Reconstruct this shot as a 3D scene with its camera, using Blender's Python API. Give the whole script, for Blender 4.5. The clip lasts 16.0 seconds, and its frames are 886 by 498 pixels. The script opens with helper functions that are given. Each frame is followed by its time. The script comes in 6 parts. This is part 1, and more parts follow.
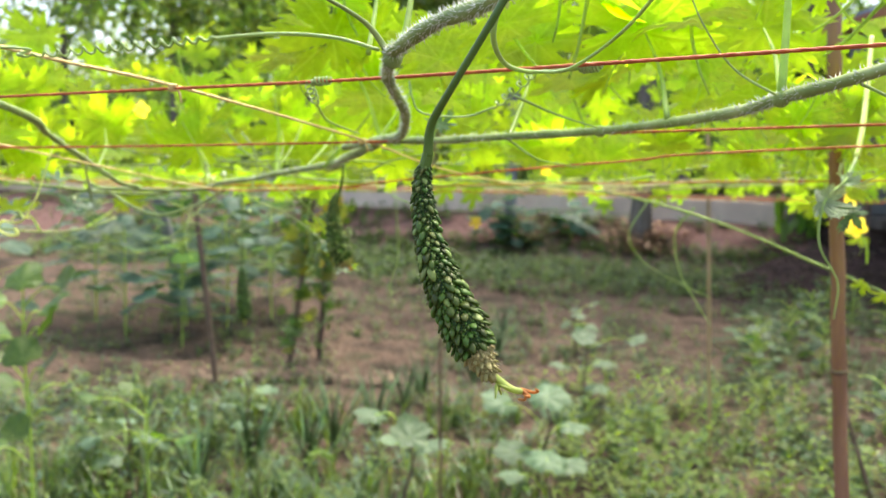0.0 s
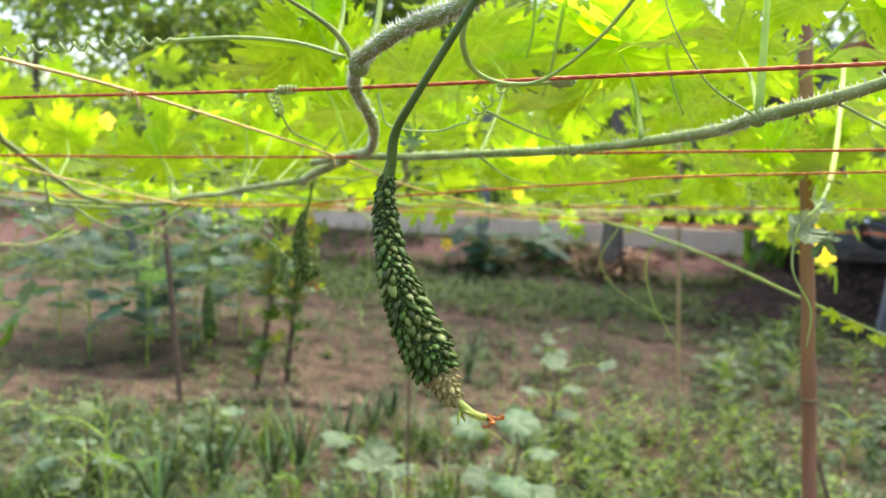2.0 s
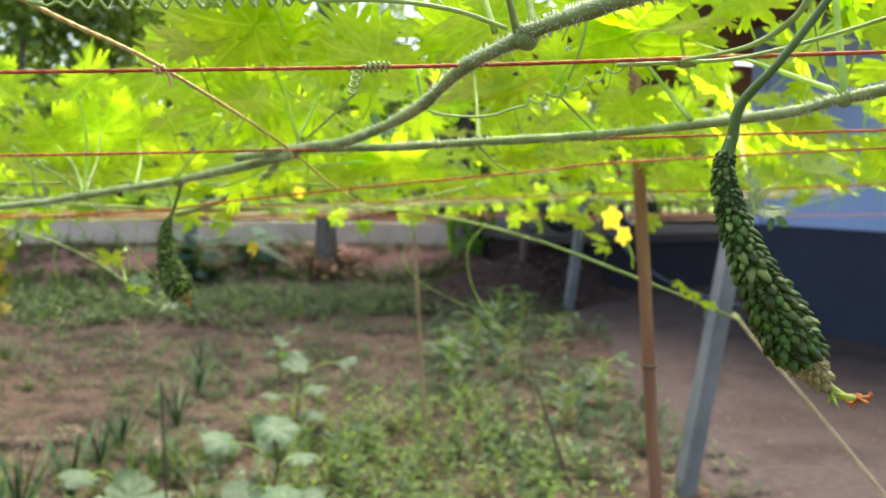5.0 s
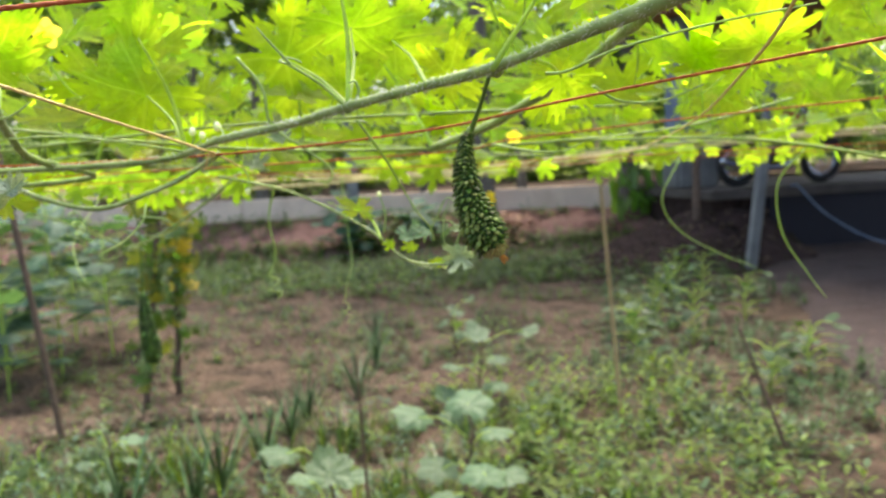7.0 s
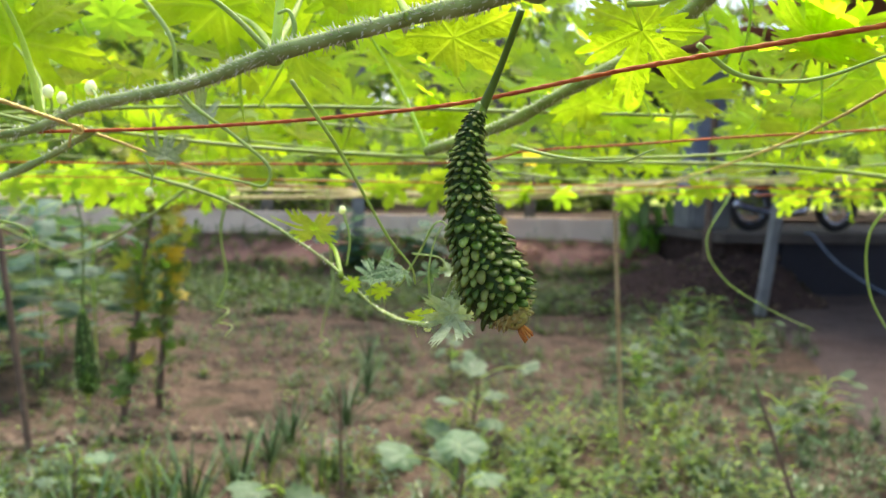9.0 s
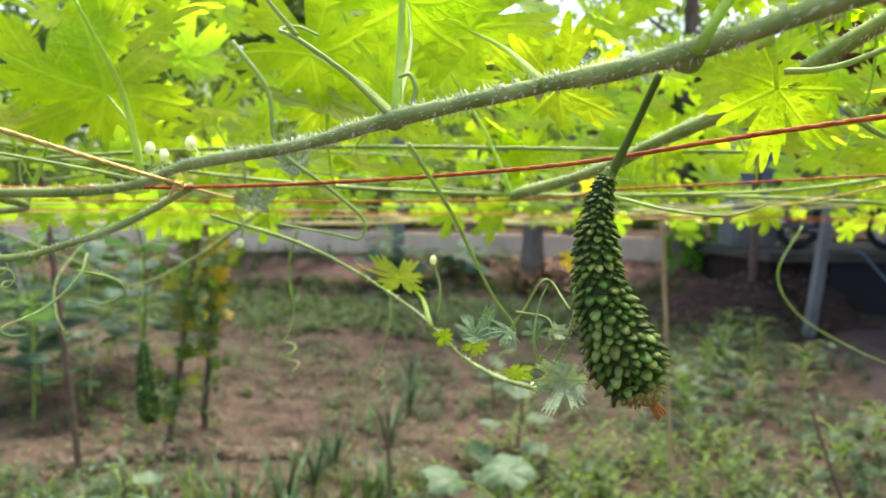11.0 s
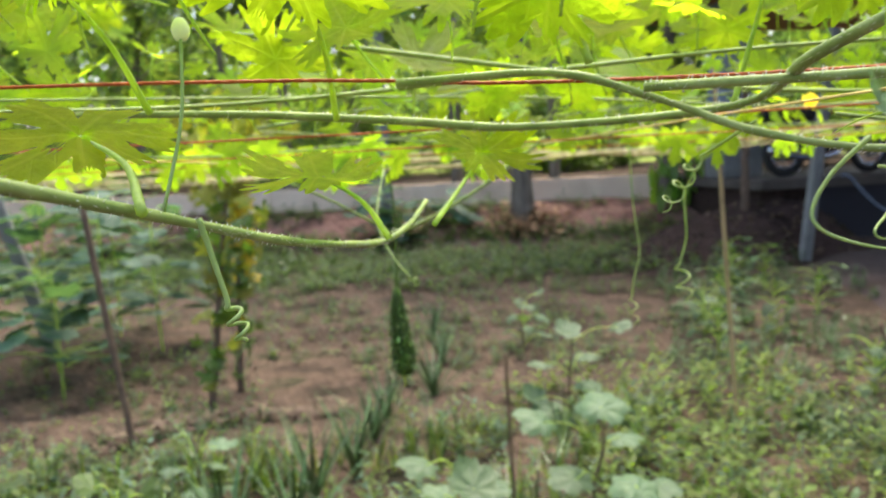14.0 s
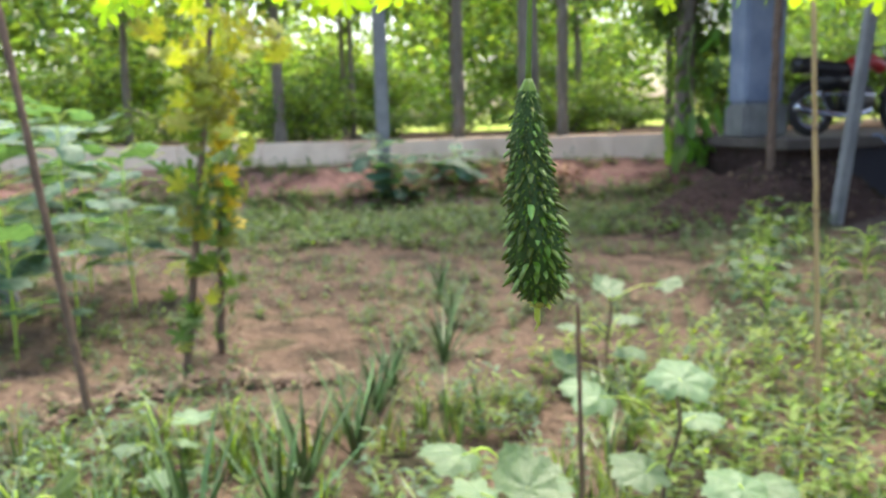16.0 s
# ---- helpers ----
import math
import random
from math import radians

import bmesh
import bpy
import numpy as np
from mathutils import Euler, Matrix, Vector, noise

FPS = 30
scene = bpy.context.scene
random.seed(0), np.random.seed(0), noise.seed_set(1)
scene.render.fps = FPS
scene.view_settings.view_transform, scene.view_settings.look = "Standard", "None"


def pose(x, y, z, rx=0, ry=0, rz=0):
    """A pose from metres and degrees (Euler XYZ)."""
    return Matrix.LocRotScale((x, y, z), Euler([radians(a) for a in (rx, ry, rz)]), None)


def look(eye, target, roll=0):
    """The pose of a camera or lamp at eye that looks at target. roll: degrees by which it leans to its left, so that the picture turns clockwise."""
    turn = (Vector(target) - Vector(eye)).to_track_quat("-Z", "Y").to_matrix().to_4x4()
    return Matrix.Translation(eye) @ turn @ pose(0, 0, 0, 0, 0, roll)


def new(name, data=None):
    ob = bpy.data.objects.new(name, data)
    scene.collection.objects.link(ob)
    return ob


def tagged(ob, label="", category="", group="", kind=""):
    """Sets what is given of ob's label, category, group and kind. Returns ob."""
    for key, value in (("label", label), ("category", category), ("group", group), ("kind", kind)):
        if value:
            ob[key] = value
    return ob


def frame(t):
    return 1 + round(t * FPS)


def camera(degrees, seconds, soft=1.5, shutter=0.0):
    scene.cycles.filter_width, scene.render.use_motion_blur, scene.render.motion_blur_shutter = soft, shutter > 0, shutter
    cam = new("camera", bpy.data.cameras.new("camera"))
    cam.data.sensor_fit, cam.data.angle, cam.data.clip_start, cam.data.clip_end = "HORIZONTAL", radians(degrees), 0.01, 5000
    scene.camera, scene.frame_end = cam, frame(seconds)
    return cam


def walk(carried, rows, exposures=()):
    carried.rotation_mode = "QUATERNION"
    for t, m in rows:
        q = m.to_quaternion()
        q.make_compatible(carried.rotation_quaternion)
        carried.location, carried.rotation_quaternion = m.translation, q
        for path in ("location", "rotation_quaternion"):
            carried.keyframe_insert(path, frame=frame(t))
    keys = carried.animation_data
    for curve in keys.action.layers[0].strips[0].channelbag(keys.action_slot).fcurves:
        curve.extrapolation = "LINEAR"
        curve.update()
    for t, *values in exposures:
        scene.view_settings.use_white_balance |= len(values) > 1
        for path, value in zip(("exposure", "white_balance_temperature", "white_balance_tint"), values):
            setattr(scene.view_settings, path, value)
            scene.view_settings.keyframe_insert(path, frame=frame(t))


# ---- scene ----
cam = camera(58.2, 16.0, 1.5, 0.12)
PATH = [
    (0, (0.038, 0.075, 1.500), (0.021, 2.061, 1.262), 1.5),
    (0.5, (0.035, 0.080, 1.499), (0.044, 2.068, 1.283), 2.2),
    (1, (0.035, 0.084, 1.498), (0.113, 2.074, 1.311), 3.1),
    (1.5, (0.041, 0.085, 1.498), (0.117, 2.075, 1.313), 2.2),
    (2, (0.041, 0.090, 1.496), (0.091, 2.081, 1.318), 2.8),
    (2.5, (0.036, 0.087, 1.491), (-0.071, 2.079, 1.344), 4.8),
    (3, (0.002, 0.121, 1.484), (0.149, 2.110, 1.336), 4.2),
    (3.5, (-0.061, 0.148, 1.495), (0.407, 2.087, 1.349), 2.6),
    (4, (-0.117, 0.150, 1.494), (0.529, 2.039, 1.372), 2.3),
    (4.2, (-0.144, 0.149, 1.491), (0.550, 2.021, 1.370), 2.0),
    (6.3, (-0.109, 0.276, 1.477), (0.682, 2.100, 1.261), 0.7),
    (6.5, (-0.126, 0.314, 1.469), (0.525, 2.191, 1.242), -0.1),
    (7, (-0.202, 0.443, 1.440), (0.204, 2.388, 1.210), -2.7),
    (7.5, (-0.179, 0.569, 1.428), (0.242, 2.513, 1.217), -0.3),
    (8, (-0.162, 0.629, 1.429), (0.245, 2.580, 1.261), 1.6),
    (8.2, (-0.156, 0.634, 1.429), (0.265, 2.582, 1.259), 1.6),
    (10.3, (-0.150, 0.645, 1.433), (0.189, 2.611, 1.290), 0.4),
    (10.5, (-0.154, 0.646, 1.443), (0.181, 2.613, 1.317), 0.5),
    (11, (-0.179, 0.660, 1.446), (0.125, 2.633, 1.318), 0.9),
    (11.5, (-0.243, 0.659, 1.451), (-0.030, 2.642, 1.302), -0.3),
    (12, (-0.275, 0.650, 1.452), (-0.068, 2.634, 1.308), 0.2),
    (12.5, (-0.350, 0.645, 1.446), (-0.216, 2.635, 1.302), 2.0),
    (13, (-0.473, 0.657, 1.455), (-0.247, 2.639, 1.322), -0.2),
    (13.5, (-0.548, 0.709, 1.442), (-0.161, 2.664, 1.277), -0.3),
    (14, (-0.575, 0.781, 1.422), (-0.181, 2.726, 1.173), -2.7),
    (14.5, (-0.610, 0.963, 1.361), (-0.249, 2.914, 1.109), -0.1),
    (15, (-0.573, 1.185, 1.307), (-0.178, 3.126, 1.030), -2.2),
    (15.5, (-0.572, 1.294, 1.254), (-0.190, 3.236, 0.962), -1.8),
    (16, (-0.566, 1.418, 1.221), (-0.158, 3.348, 0.893), -1.6),
]
walk(cam, [(t, look(eye, target, roll)) for t, eye, target, roll in PATH], [(0, 1.94, 6900, 10), (2, 1.92, 6900, 10), (3, 1.78, 6900, 10), (8.2, 1.8, 6900, 10), (11.5, 1.8, 6900, 10), (13.5, 1.78, 6900, 10), (14.5, 1.8, 6900, 10), (15.2, 2.0, 6900, 10), (16, 2.3, 6900, 10)])

cam.data.dof.use_dof, cam.data.dof.focus_distance, cam.data.dof.aperture_fstop = True, 0.28, 17.0

# ---- world, sun, exposure ----
SUN_EL, SUN_AZ = radians(69), radians(28)
world = bpy.data.worlds.new("sky")
scene.world = world
world.use_nodes = True
wn = world.node_tree
sky = wn.nodes.new("ShaderNodeTexSky")
sky.sky_type, sky.sun_disc = "NISHITA", False
sky.sun_elevation, sky.sun_rotation = SUN_EL, SUN_AZ
sky.air_density, sky.dust_density, sky.ozone_density = 1.0, 4.0, 1.0
wn.links.new(sky.outputs[0], wn.nodes["Background"].inputs[0])
wn.nodes["Background"].inputs[1].default_value = 0.15
sun = new("sun", bpy.data.lights.new("sun", "SUN"))
sun.data.energy, sun.data.angle, sun.data.color = 1.6, radians(40), (1.0, 0.94, 0.84)
sun_way = Vector((math.sin(SUN_AZ) * math.cos(SUN_EL), math.cos(SUN_AZ) * math.cos(SUN_EL), math.sin(SUN_EL)))
sun.matrix_world = look(sun_way * 30, (0, 0, 0))


# ---- materials ----
def shader(name, colors, scale=8.0, rough=0.7, metal=0.0, bump=0.3, bump_scale=60.0, stretch=(1, 1, 1), per=0.0, through_light=0.0, spec=0.4, veins=False, fine=0.25, coat=0.0, dist=0.004):
    """Noise-mixed colours at two scales, a fine relief, variation from piece to piece, and light through thin things."""
    m = bpy.data.materials.new(name)
    m.use_nodes = True
    n, k = m.node_tree.nodes, m.node_tree.links
    b = n["Principled BSDF"]
    co = n.new("ShaderNodeTexCoord")
    mp = n.new("ShaderNodeMapping")
    mp.inputs["Scale"].default_value = stretch
    k.new(co.outputs["Object"], mp.inputs[0])
    big, small = n.new("ShaderNodeTexNoise"), n.new("ShaderNodeTexNoise")
    big.inputs["Scale"].default_value, big.inputs["Detail"].default_value = scale, 5
    small.inputs["Scale"].default_value, small.inputs["Detail"].default_value = bump_scale, 4
    k.new(mp.outputs[0], big.inputs["Vector"])
    k.new(mp.outputs[0], small.inputs["Vector"])
    ramp = n.new("ShaderNodeValToRGB")
    els = ramp.color_ramp.elements
    while len(els) < len(colors):
        els.new(0.5)
    for i, c in enumerate(colors):
        els[i].position = 0.3 + 0.4 * i / max(1, len(colors) - 1)
        els[i].color = (*c, 1)
    k.new(big.outputs["Fac"], ramp.inputs[0])
    hsv = n.new("ShaderNodeHueSaturation")
    k.new(ramp.outputs[0], hsv.inputs["Color"])
    info, geo = n.new("ShaderNodeObjectInfo"), n.new("ShaderNodeNewGeometry")
    val = n.new("ShaderNodeMath")
    val.operation = "MULTIPLY_ADD"
    val.inputs[1].default_value, val.inputs[2].default_value = fine, 1.0 - fine * 0.5
    k.new(small.outputs["Fac"], val.inputs[0])
    out = val
    if per:
        add = n.new("ShaderNodeMath")
        add.operation = "ADD"
        k.new(info.outputs["Random"], add.inputs[0])
        k.new(geo.outputs["Random Per Island"], add.inputs[1])
        frac = n.new("ShaderNodeMath")
        frac.operation = "FRACT"
        k.new(add.outputs[0], frac.inputs[0])
        sc = n.new("ShaderNodeMath")
        sc.operation = "MULTIPLY_ADD"
        sc.inputs[1].default_value, sc.inputs[2].default_value = per, 1.0 - per / 2
        k.new(frac.outputs[0], sc.inputs[0])
        mul = n.new("ShaderNodeMath")
        mul.operation = "MULTIPLY"
        k.new(sc.outputs[0], mul.inputs[0])
        k.new(val.outputs[0], mul.inputs[1])
        out = mul
        hue = n.new("ShaderNodeMath")
        hue.operation = "MULTIPLY_ADD"
        hue.inputs[1].default_value, hue.inputs[2].default_value = 0.05 * per, 0.5 - 0.025 * per
        k.new(frac.outputs[0], hue.inputs[0])
        k.new(hue.outputs[0], hsv.inputs["Hue"])
    k.new(out.outputs[0], hsv.inputs["Value"])
    color = hsv.outputs[0]
    height = small.outputs["Fac"]
    if veins:
        # ribs that run out along the lobes of the leaf
        sep = n.new("ShaderNodeSeparateXYZ")
        k.new(co.outputs["Object"], sep.inputs[0])

        def op(kind, a, b2=None, c=None):
            o = n.new("ShaderNodeMath")
            o.operation = kind
            for i, v in enumerate((a, b2, c)):
                if v is None:
                    continue
                if isinstance(v, (int, float)):
                    o.inputs[i].default_value = v
                else:
                    k.new(v, o.inputs[i])
            return o.outputs[0]

        ang = op("ARCTAN2", sep.outputs[0], sep.outputs[1])
        r = op("SQRT", op("ADD", op("MULTIPLY", sep.outputs[0], sep.outputs[0]), op("MULTIPLY", sep.outputs[1], sep.outputs[1])))
        d = op("MULTIPLY", r, op("SINE", op("PINGPONG", ang, radians(26))))
        rib = op("SUBTRACT", 1.0, op("SMOOTH_MIN", op("DIVIDE", d, 0.03), 1.0, 0.2))
        branch = op("ABSOLUTE", op("SINE", op("MULTIPLY", op("SUBTRACT", r, op("MULTIPLY", d, 1.2)), 17.0)))
        side = op("SUBTRACT", 1.0, op("SMOOTH_MIN", op("DIVIDE", branch, 0.22), 1.0, 0.2))
        rib2 = op("MAXIMUM", rib, op("MULTIPLY", side, 0.45))
        mixv = n.new("ShaderNodeMix")
        mixv.data_type = "RGBA"
        k.new(op("MULTIPLY", rib2, 0.3), mixv.inputs["Factor"])
        k.new(color, mixv.inputs["A"])
        mixv.inputs["B"].default_value = (*veins, 1)
        color = mixv.outputs["Result"]
        height = op("MULTIPLY_ADD", rib2, -0.35, small.outputs["Fac"])
    k.new(color, b.inputs["Base Color"])
    b.inputs["Roughness"].default_value, b.inputs["Metallic"].default_value = rough, metal
    b.inputs["Specular IOR Level"].default_value = spec
    b.inputs["Coat Weight"].default_value = coat
    bp = n.new("ShaderNodeBump")
    bp.inputs["Strength"].default_value, bp.inputs["Distance"].default_value = bump, dist
    k.new(height, bp.inputs["Height"])
    k.new(bp.outputs[0], b.inputs["Normal"])
    if through_light:
        tr, mix = n.new("ShaderNodeBsdfTranslucent"), n.new("ShaderNodeMixShader")
        warm = n.new("ShaderNodeMix")
        warm.data_type, warm.blend_type = "RGBA", "MULTIPLY"
        warm.inputs["Factor"].default_value = 1.0
        warm.inputs["B"].default_value = (2.66, 2.58, 0.95, 1)
        k.new(color, warm.inputs["A"])
        k.new(warm.outputs["Result"], tr.inputs[0])
        k.new(bp.outputs[0], tr.inputs["Normal"])
        mix.inputs[0].default_value = through_light
        k.new(b.outputs[0], mix.inputs[1])
        k.new(tr.outputs[0], mix.inputs[2])
        k.new(mix.outputs[0], n["Material Output"].inputs[0])
    return m


M = {}
M["leaf"] = shader("gourd_leaf", [(0.165, 0.275, 0.014), (0.225, 0.335, 0.022), (0.29, 0.385, 0.034)], 2.2, 0.6, bump=0.2, bump_scale=9, per=0.25, through_light=0.85, veins=(0.36, 0.44, 0.09), dist=0.03, spec=0.2, fine=0.3)
# darker leaf: old leaves, and painted shade along the far edge
M["old_shaded_leaf"] = shader("old_shaded_gourd_leaf", [(0.11, 0.20, 0.018), (0.16, 0.26, 0.024), (0.21, 0.30, 0.033)], 1.5, 0.55, bump=0.15, bump_scale=9, per=0.5, through_light=0.7, veins=(0.2, 0.3, 0.05), dist=0.02, spec=0.25)
M["young"] = shader("young_leaf", [(0.06, 0.125, 0.07), (0.11, 0.19, 0.11)], 2, 0.55, bump=0.5, bump_scale=7, per=0.6, through_light=0.3, veins=(0.13, 0.20, 0.12), dist=0.05)
M["tender"] = shader("tender_leaf", [(0.20, 0.28, 0.18), (0.36, 0.43, 0.33)], 4, 0.55, bump=0.6, bump_scale=9, per=0.3, through_light=0.12, veins=(0.25, 0.32, 0.2), dist=0.04)
M["petiole"] = shader("leaf_stalk", [(0.22, 0.32, 0.08), (0.34, 0.44, 0.15)], 40, 0.5, bump=0.2, bump_scale=300, per=0.2, through_light=0.4)
M["stem"] = shader("vine_stem", [(0.14, 0.205, 0.055), (0.215, 0.29, 0.085), (0.31, 0.38, 0.145)], 60, 0.55, bump=0.5, bump_scale=400, dist=0.0008)
M["hair"] = shader("stem_hair", [(0.6, 0.62, 0.52), (0.74, 0.76, 0.68)], 50, 0.5, bump=0.0)
M["tendril"] = shader("tendril", [(0.22, 0.32, 0.10), (0.32, 0.42, 0.18)], 60, 0.45, bump=0.2, bump_scale=400, through_light=0.2)
M["gourd"] = shader("gourd_skin", [(0.010, 0.030, 0.004), (0.020, 0.052, 0.007)], 90, 0.5, bump=0.25, bump_scale=500, spec=0.2, dist=0.0006)
M["wart"] = shader("gourd_wart", [(0.026, 0.058, 0.006), (0.064, 0.105, 0.012)], 200, 0.42, bump=0.1, bump_scale=700, per=0.9, spec=0.25, dist=0.0004)
M["pale_wart"] = shader("pale_gourd_wart", [(0.10, 0.145, 0.026), (0.18, 0.22, 0.06)], 200, 0.42, bump=0.1, bump_scale=700, per=0.8, spec=0.25, dist=0.0004)
M["bright_wart"] = shader("bright_gourd_wart", [(0.08, 0.16, 0.04), (0.18, 0.27, 0.10)], 200, 0.4, bump=0.1, bump_scale=700, per=0.8, spec=0.3, dist=0.0004)
M["green_skin"] = shader("green_gourd_skin", [(0.008, 0.034, 0.006), (0.016, 0.056, 0.010)], 60, 0.4, bump=0.2, bump_scale=300, spec=0.3, dist=0.001)
M["tan"] = shader("gourd_tip", [(0.20, 0.18, 0.05), (0.32, 0.26, 0.10)], 150, 0.45, bump=0.3, bump_scale=500, per=0.3, dist=0.0006)
M["stalk"] = shader("gourd_stalk", [(0.050, 0.105, 0.012), (0.085, 0.15, 0.022)], 80, 0.45, bump=0.2, bump_scale=500, dist=0.0006)
M["field"] = shader("field_grass", [(0.16, 0.24, 0.04), (0.28, 0.36, 0.07), (0.22, 0.25, 0.09)], 0.6, 0.9, bump=0.8, bump_scale=6, spec=0.1, fine=0.5, dist=0.1)
M["lime"] = shader("gourd_neck", [(0.26, 0.34, 0.06), (0.38, 0.45, 0.10)], 150, 0.4, bump=0.1, bump_scale=500, through_light=0.2)
M["curl"] = shader("pale_tendril", [(0.42, 0.50, 0.16), (0.62, 0.66, 0.34)], 90, 0.45, bump=0.1, bump_scale=400, through_light=0.25)
M["dry"] = shader("dried_flower", [(0.30, 0.10, 0.02), (0.5, 0.22, 0.05)], 200, 0.6, bump=0.3, bump_scale=600, through_light=0.2)
M["red_rope"] = shader("red_rope", [(0.34, 0.058, 0.013), (0.47, 0.11, 0.024)], 120, 0.6, bump=0.9, bump_scale=500, stretch=(0.6, 1, 1), dist=0.001)
M["yellow_rope"] = shader("yellow_rope", [(0.58, 0.42, 0.14), (0.74, 0.58, 0.25)], 120, 0.6, bump=0.9, bump_scale=500, dist=0.001)
M["straw"] = shader("straw", [(0.46, 0.38, 0.22), (0.64, 0.56, 0.38)], 40, 0.7, bump=0.6, bump_scale=200, per=0.4, dist=0.002)
M["bamboo"] = shader("bamboo", [(0.18, 0.082, 0.052), (0.27, 0.135, 0.09)], 9, 0.5, bump=0.3, bump_scale=40, stretch=(6, 6, 0.5), dist=0.002)
M["cane"] = shader("dry_cane", [(0.26, 0.18, 0.085), (0.40, 0.29, 0.15)], 9, 0.55, bump=0.3, bump_scale=40, stretch=(6, 6, 0.5), dist=0.002)
M["stick"] = shader("dark_stick", [(0.07, 0.045, 0.03), (0.15, 0.10, 0.07)], 20, 0.8, bump=0.6, bump_scale=90, dist=0.003)
M["post"] = shader("grey_post", [(0.12, 0.125, 0.125), (0.21, 0.215, 0.21)], 5, 0.6, bump=0.3, bump_scale=60, dist=0.003)
M["rust"] = shader("rusty_top", [(0.22, 0.12, 0.06), (0.30, 0.18, 0.09)], 20, 0.7, bump=0.3, bump_scale=60)
M["soil"] = shader("soil", [(0.030, 0.028, 0.017), (0.072, 0.052, 0.038), (0.120, 0.084, 0.061), (0.040, 0.045, 0.022)], 2.1, 0.95, bump=1.0, bump_scale=17, spec=0.1, fine=0.9, dist=0.09)
M["path"] = shader("path_earth", [(0.043, 0.033, 0.028), (0.080, 0.062, 0.056), (0.060, 0.042, 0.037)], 1.4, 0.9, bump=0.8, bump_scale=22, spec=0.15, fine=0.8, dist=0.05)
M["bank"] = shader("bank_soil", [(0.085, 0.045, 0.038), (0.19, 0.11, 0.092), (0.12, 0.08, 0.062)], 2.2, 0.95, bump=1.0, bump_scale=9, spec=0.1, fine=0.6, dist=0.08)
# darker copy of the soil; shade below the terrace is put into its colour
M["shaded_earth"] = shader("shaded_earth", [(0.020, 0.014, 0.012), (0.048, 0.031, 0.027), (0.031, 0.023, 0.018)], 3.0, 0.95, bump=1.0, bump_scale=12, spec=0.1, fine=0.9, dist=0.08)
M["weed"] = shader("weed_leaf", [(0.065, 0.115, 0.020), (0.115, 0.170, 0.038)], 3, 0.6, bump=0.0, per=0.7, through_light=0.4)
M["bright_weed"] = shader("bright_weed_leaf", [(0.085, 0.145, 0.022), (0.150, 0.205, 0.045)], 3, 0.55, bump=0.0, per=0.8, through_light=0.45)
M["oval"] = shader("oval_leaf", [(0.040, 0.085, 0.014), (0.075, 0.135, 0.022)], 3, 0.45, bump=0.2, bump_scale=9, per=0.7, through_light=0.35, dist=0.02)
M["weed_dark"] = shader("dark_weed_leaf", [(0.028, 0.062, 0.022), (0.050, 0.095, 0.034)], 3, 0.6, bump=0.0, per=0.6, through_light=0.25)
M["dry_weed"] = shader("dry_litter", [(0.10, 0.07, 0.04), (0.16, 0.12, 0.07)], 3, 0.8, bump=0.0, per=0.6)
M["pale"] = shader("pale_leaf", [(0.066, 0.125, 0.062), (0.115, 0.175, 0.095)], 3, 0.45, bump=0.3, bump_scale=9, per=0.35, through_light=0.25, dist=0.03)
M["long_leaf"] = shader("drooping_leaf", [(0.08, 0.19, 0.03), (0.14, 0.28, 0.05)], 3, 0.4, bump=0.2, bump_scale=9, per=0.7, through_light=0.4, dist=0.03)
M["blue_leaf"] = shader("broad_leaf", [(0.030, 0.080, 0.048), (0.080, 0.155, 0.098)], 3, 0.5, bump=0.3, bump_scale=9, per=0.6, through_light=0.3, dist=0.03)
M["spike"] = shader("spiky_leaf", [(0.045, 0.09, 0.028), (0.085, 0.14, 0.05)], 6, 0.4, bump=0.2, bump_scale=60, per=0.9)
M["gold"] = shader("yellowing_leaf", [(0.30, 0.25, 0.02), (0.50, 0.36, 0.03)], 6, 0.55, bump=0.1, per=0.4, through_light=0.35)
M["climb"] = shader("stake_vine_leaf", [(0.10, 0.13, 0.016), (0.18, 0.20, 0.026), (0.14, 0.105, 0.03)], 4, 0.6, bump=0.0, per=0.8, through_light=0.4)
M["petal"] = shader("yellow_petal", [(0.78, 0.60, 0.10), (0.88, 0.72, 0.22)], 60, 0.5, bump=0.1, through_light=0.4)
M["bud"] = shader("pale_bud", [(0.6, 0.66, 0.52), (0.72, 0.76, 0.64)], 90, 0.5, bump=0.1, through_light=0.2)
# concrete far darker than the wall's; the porch shade is put into it
M["shaded_concrete"] = shader("shaded_slab", [(0.055, 0.046, 0.040), (0.10, 0.085, 0.075), (0.075, 0.064, 0.055)], 1.5, 0.85, bump=0.4, bump_scale=30, spec=0.2, dist=0.01)
M["concrete"] = shader("concrete", [(0.48, 0.37, 0.28), (0.66, 0.53, 0.41), (0.56, 0.44, 0.34)], 1.5, 0.85, bump=0.4, bump_scale=30, spec=0.2, dist=0.01)
# navy paint darkened further: the shade under the slab is in the colour
M["shaded_plinth"] = shader("shaded_plinth", [(0.010, 0.010, 0.016), (0.018, 0.018, 0.026)], 1.2, 0.7, bump=0.2, bump_scale=20)
M["navy"] = shader("navy_paint", [(0.018, 0.022, 0.045), (0.03, 0.036, 0.065)], 1.2, 0.6, bump=0.2, bump_scale=20)
M["blue"] = shader("light_blue_paint", [(0.30, 0.42, 0.66), (0.38, 0.50, 0.74)], 0.8, 0.7, bump=0.15, bump_scale=25)
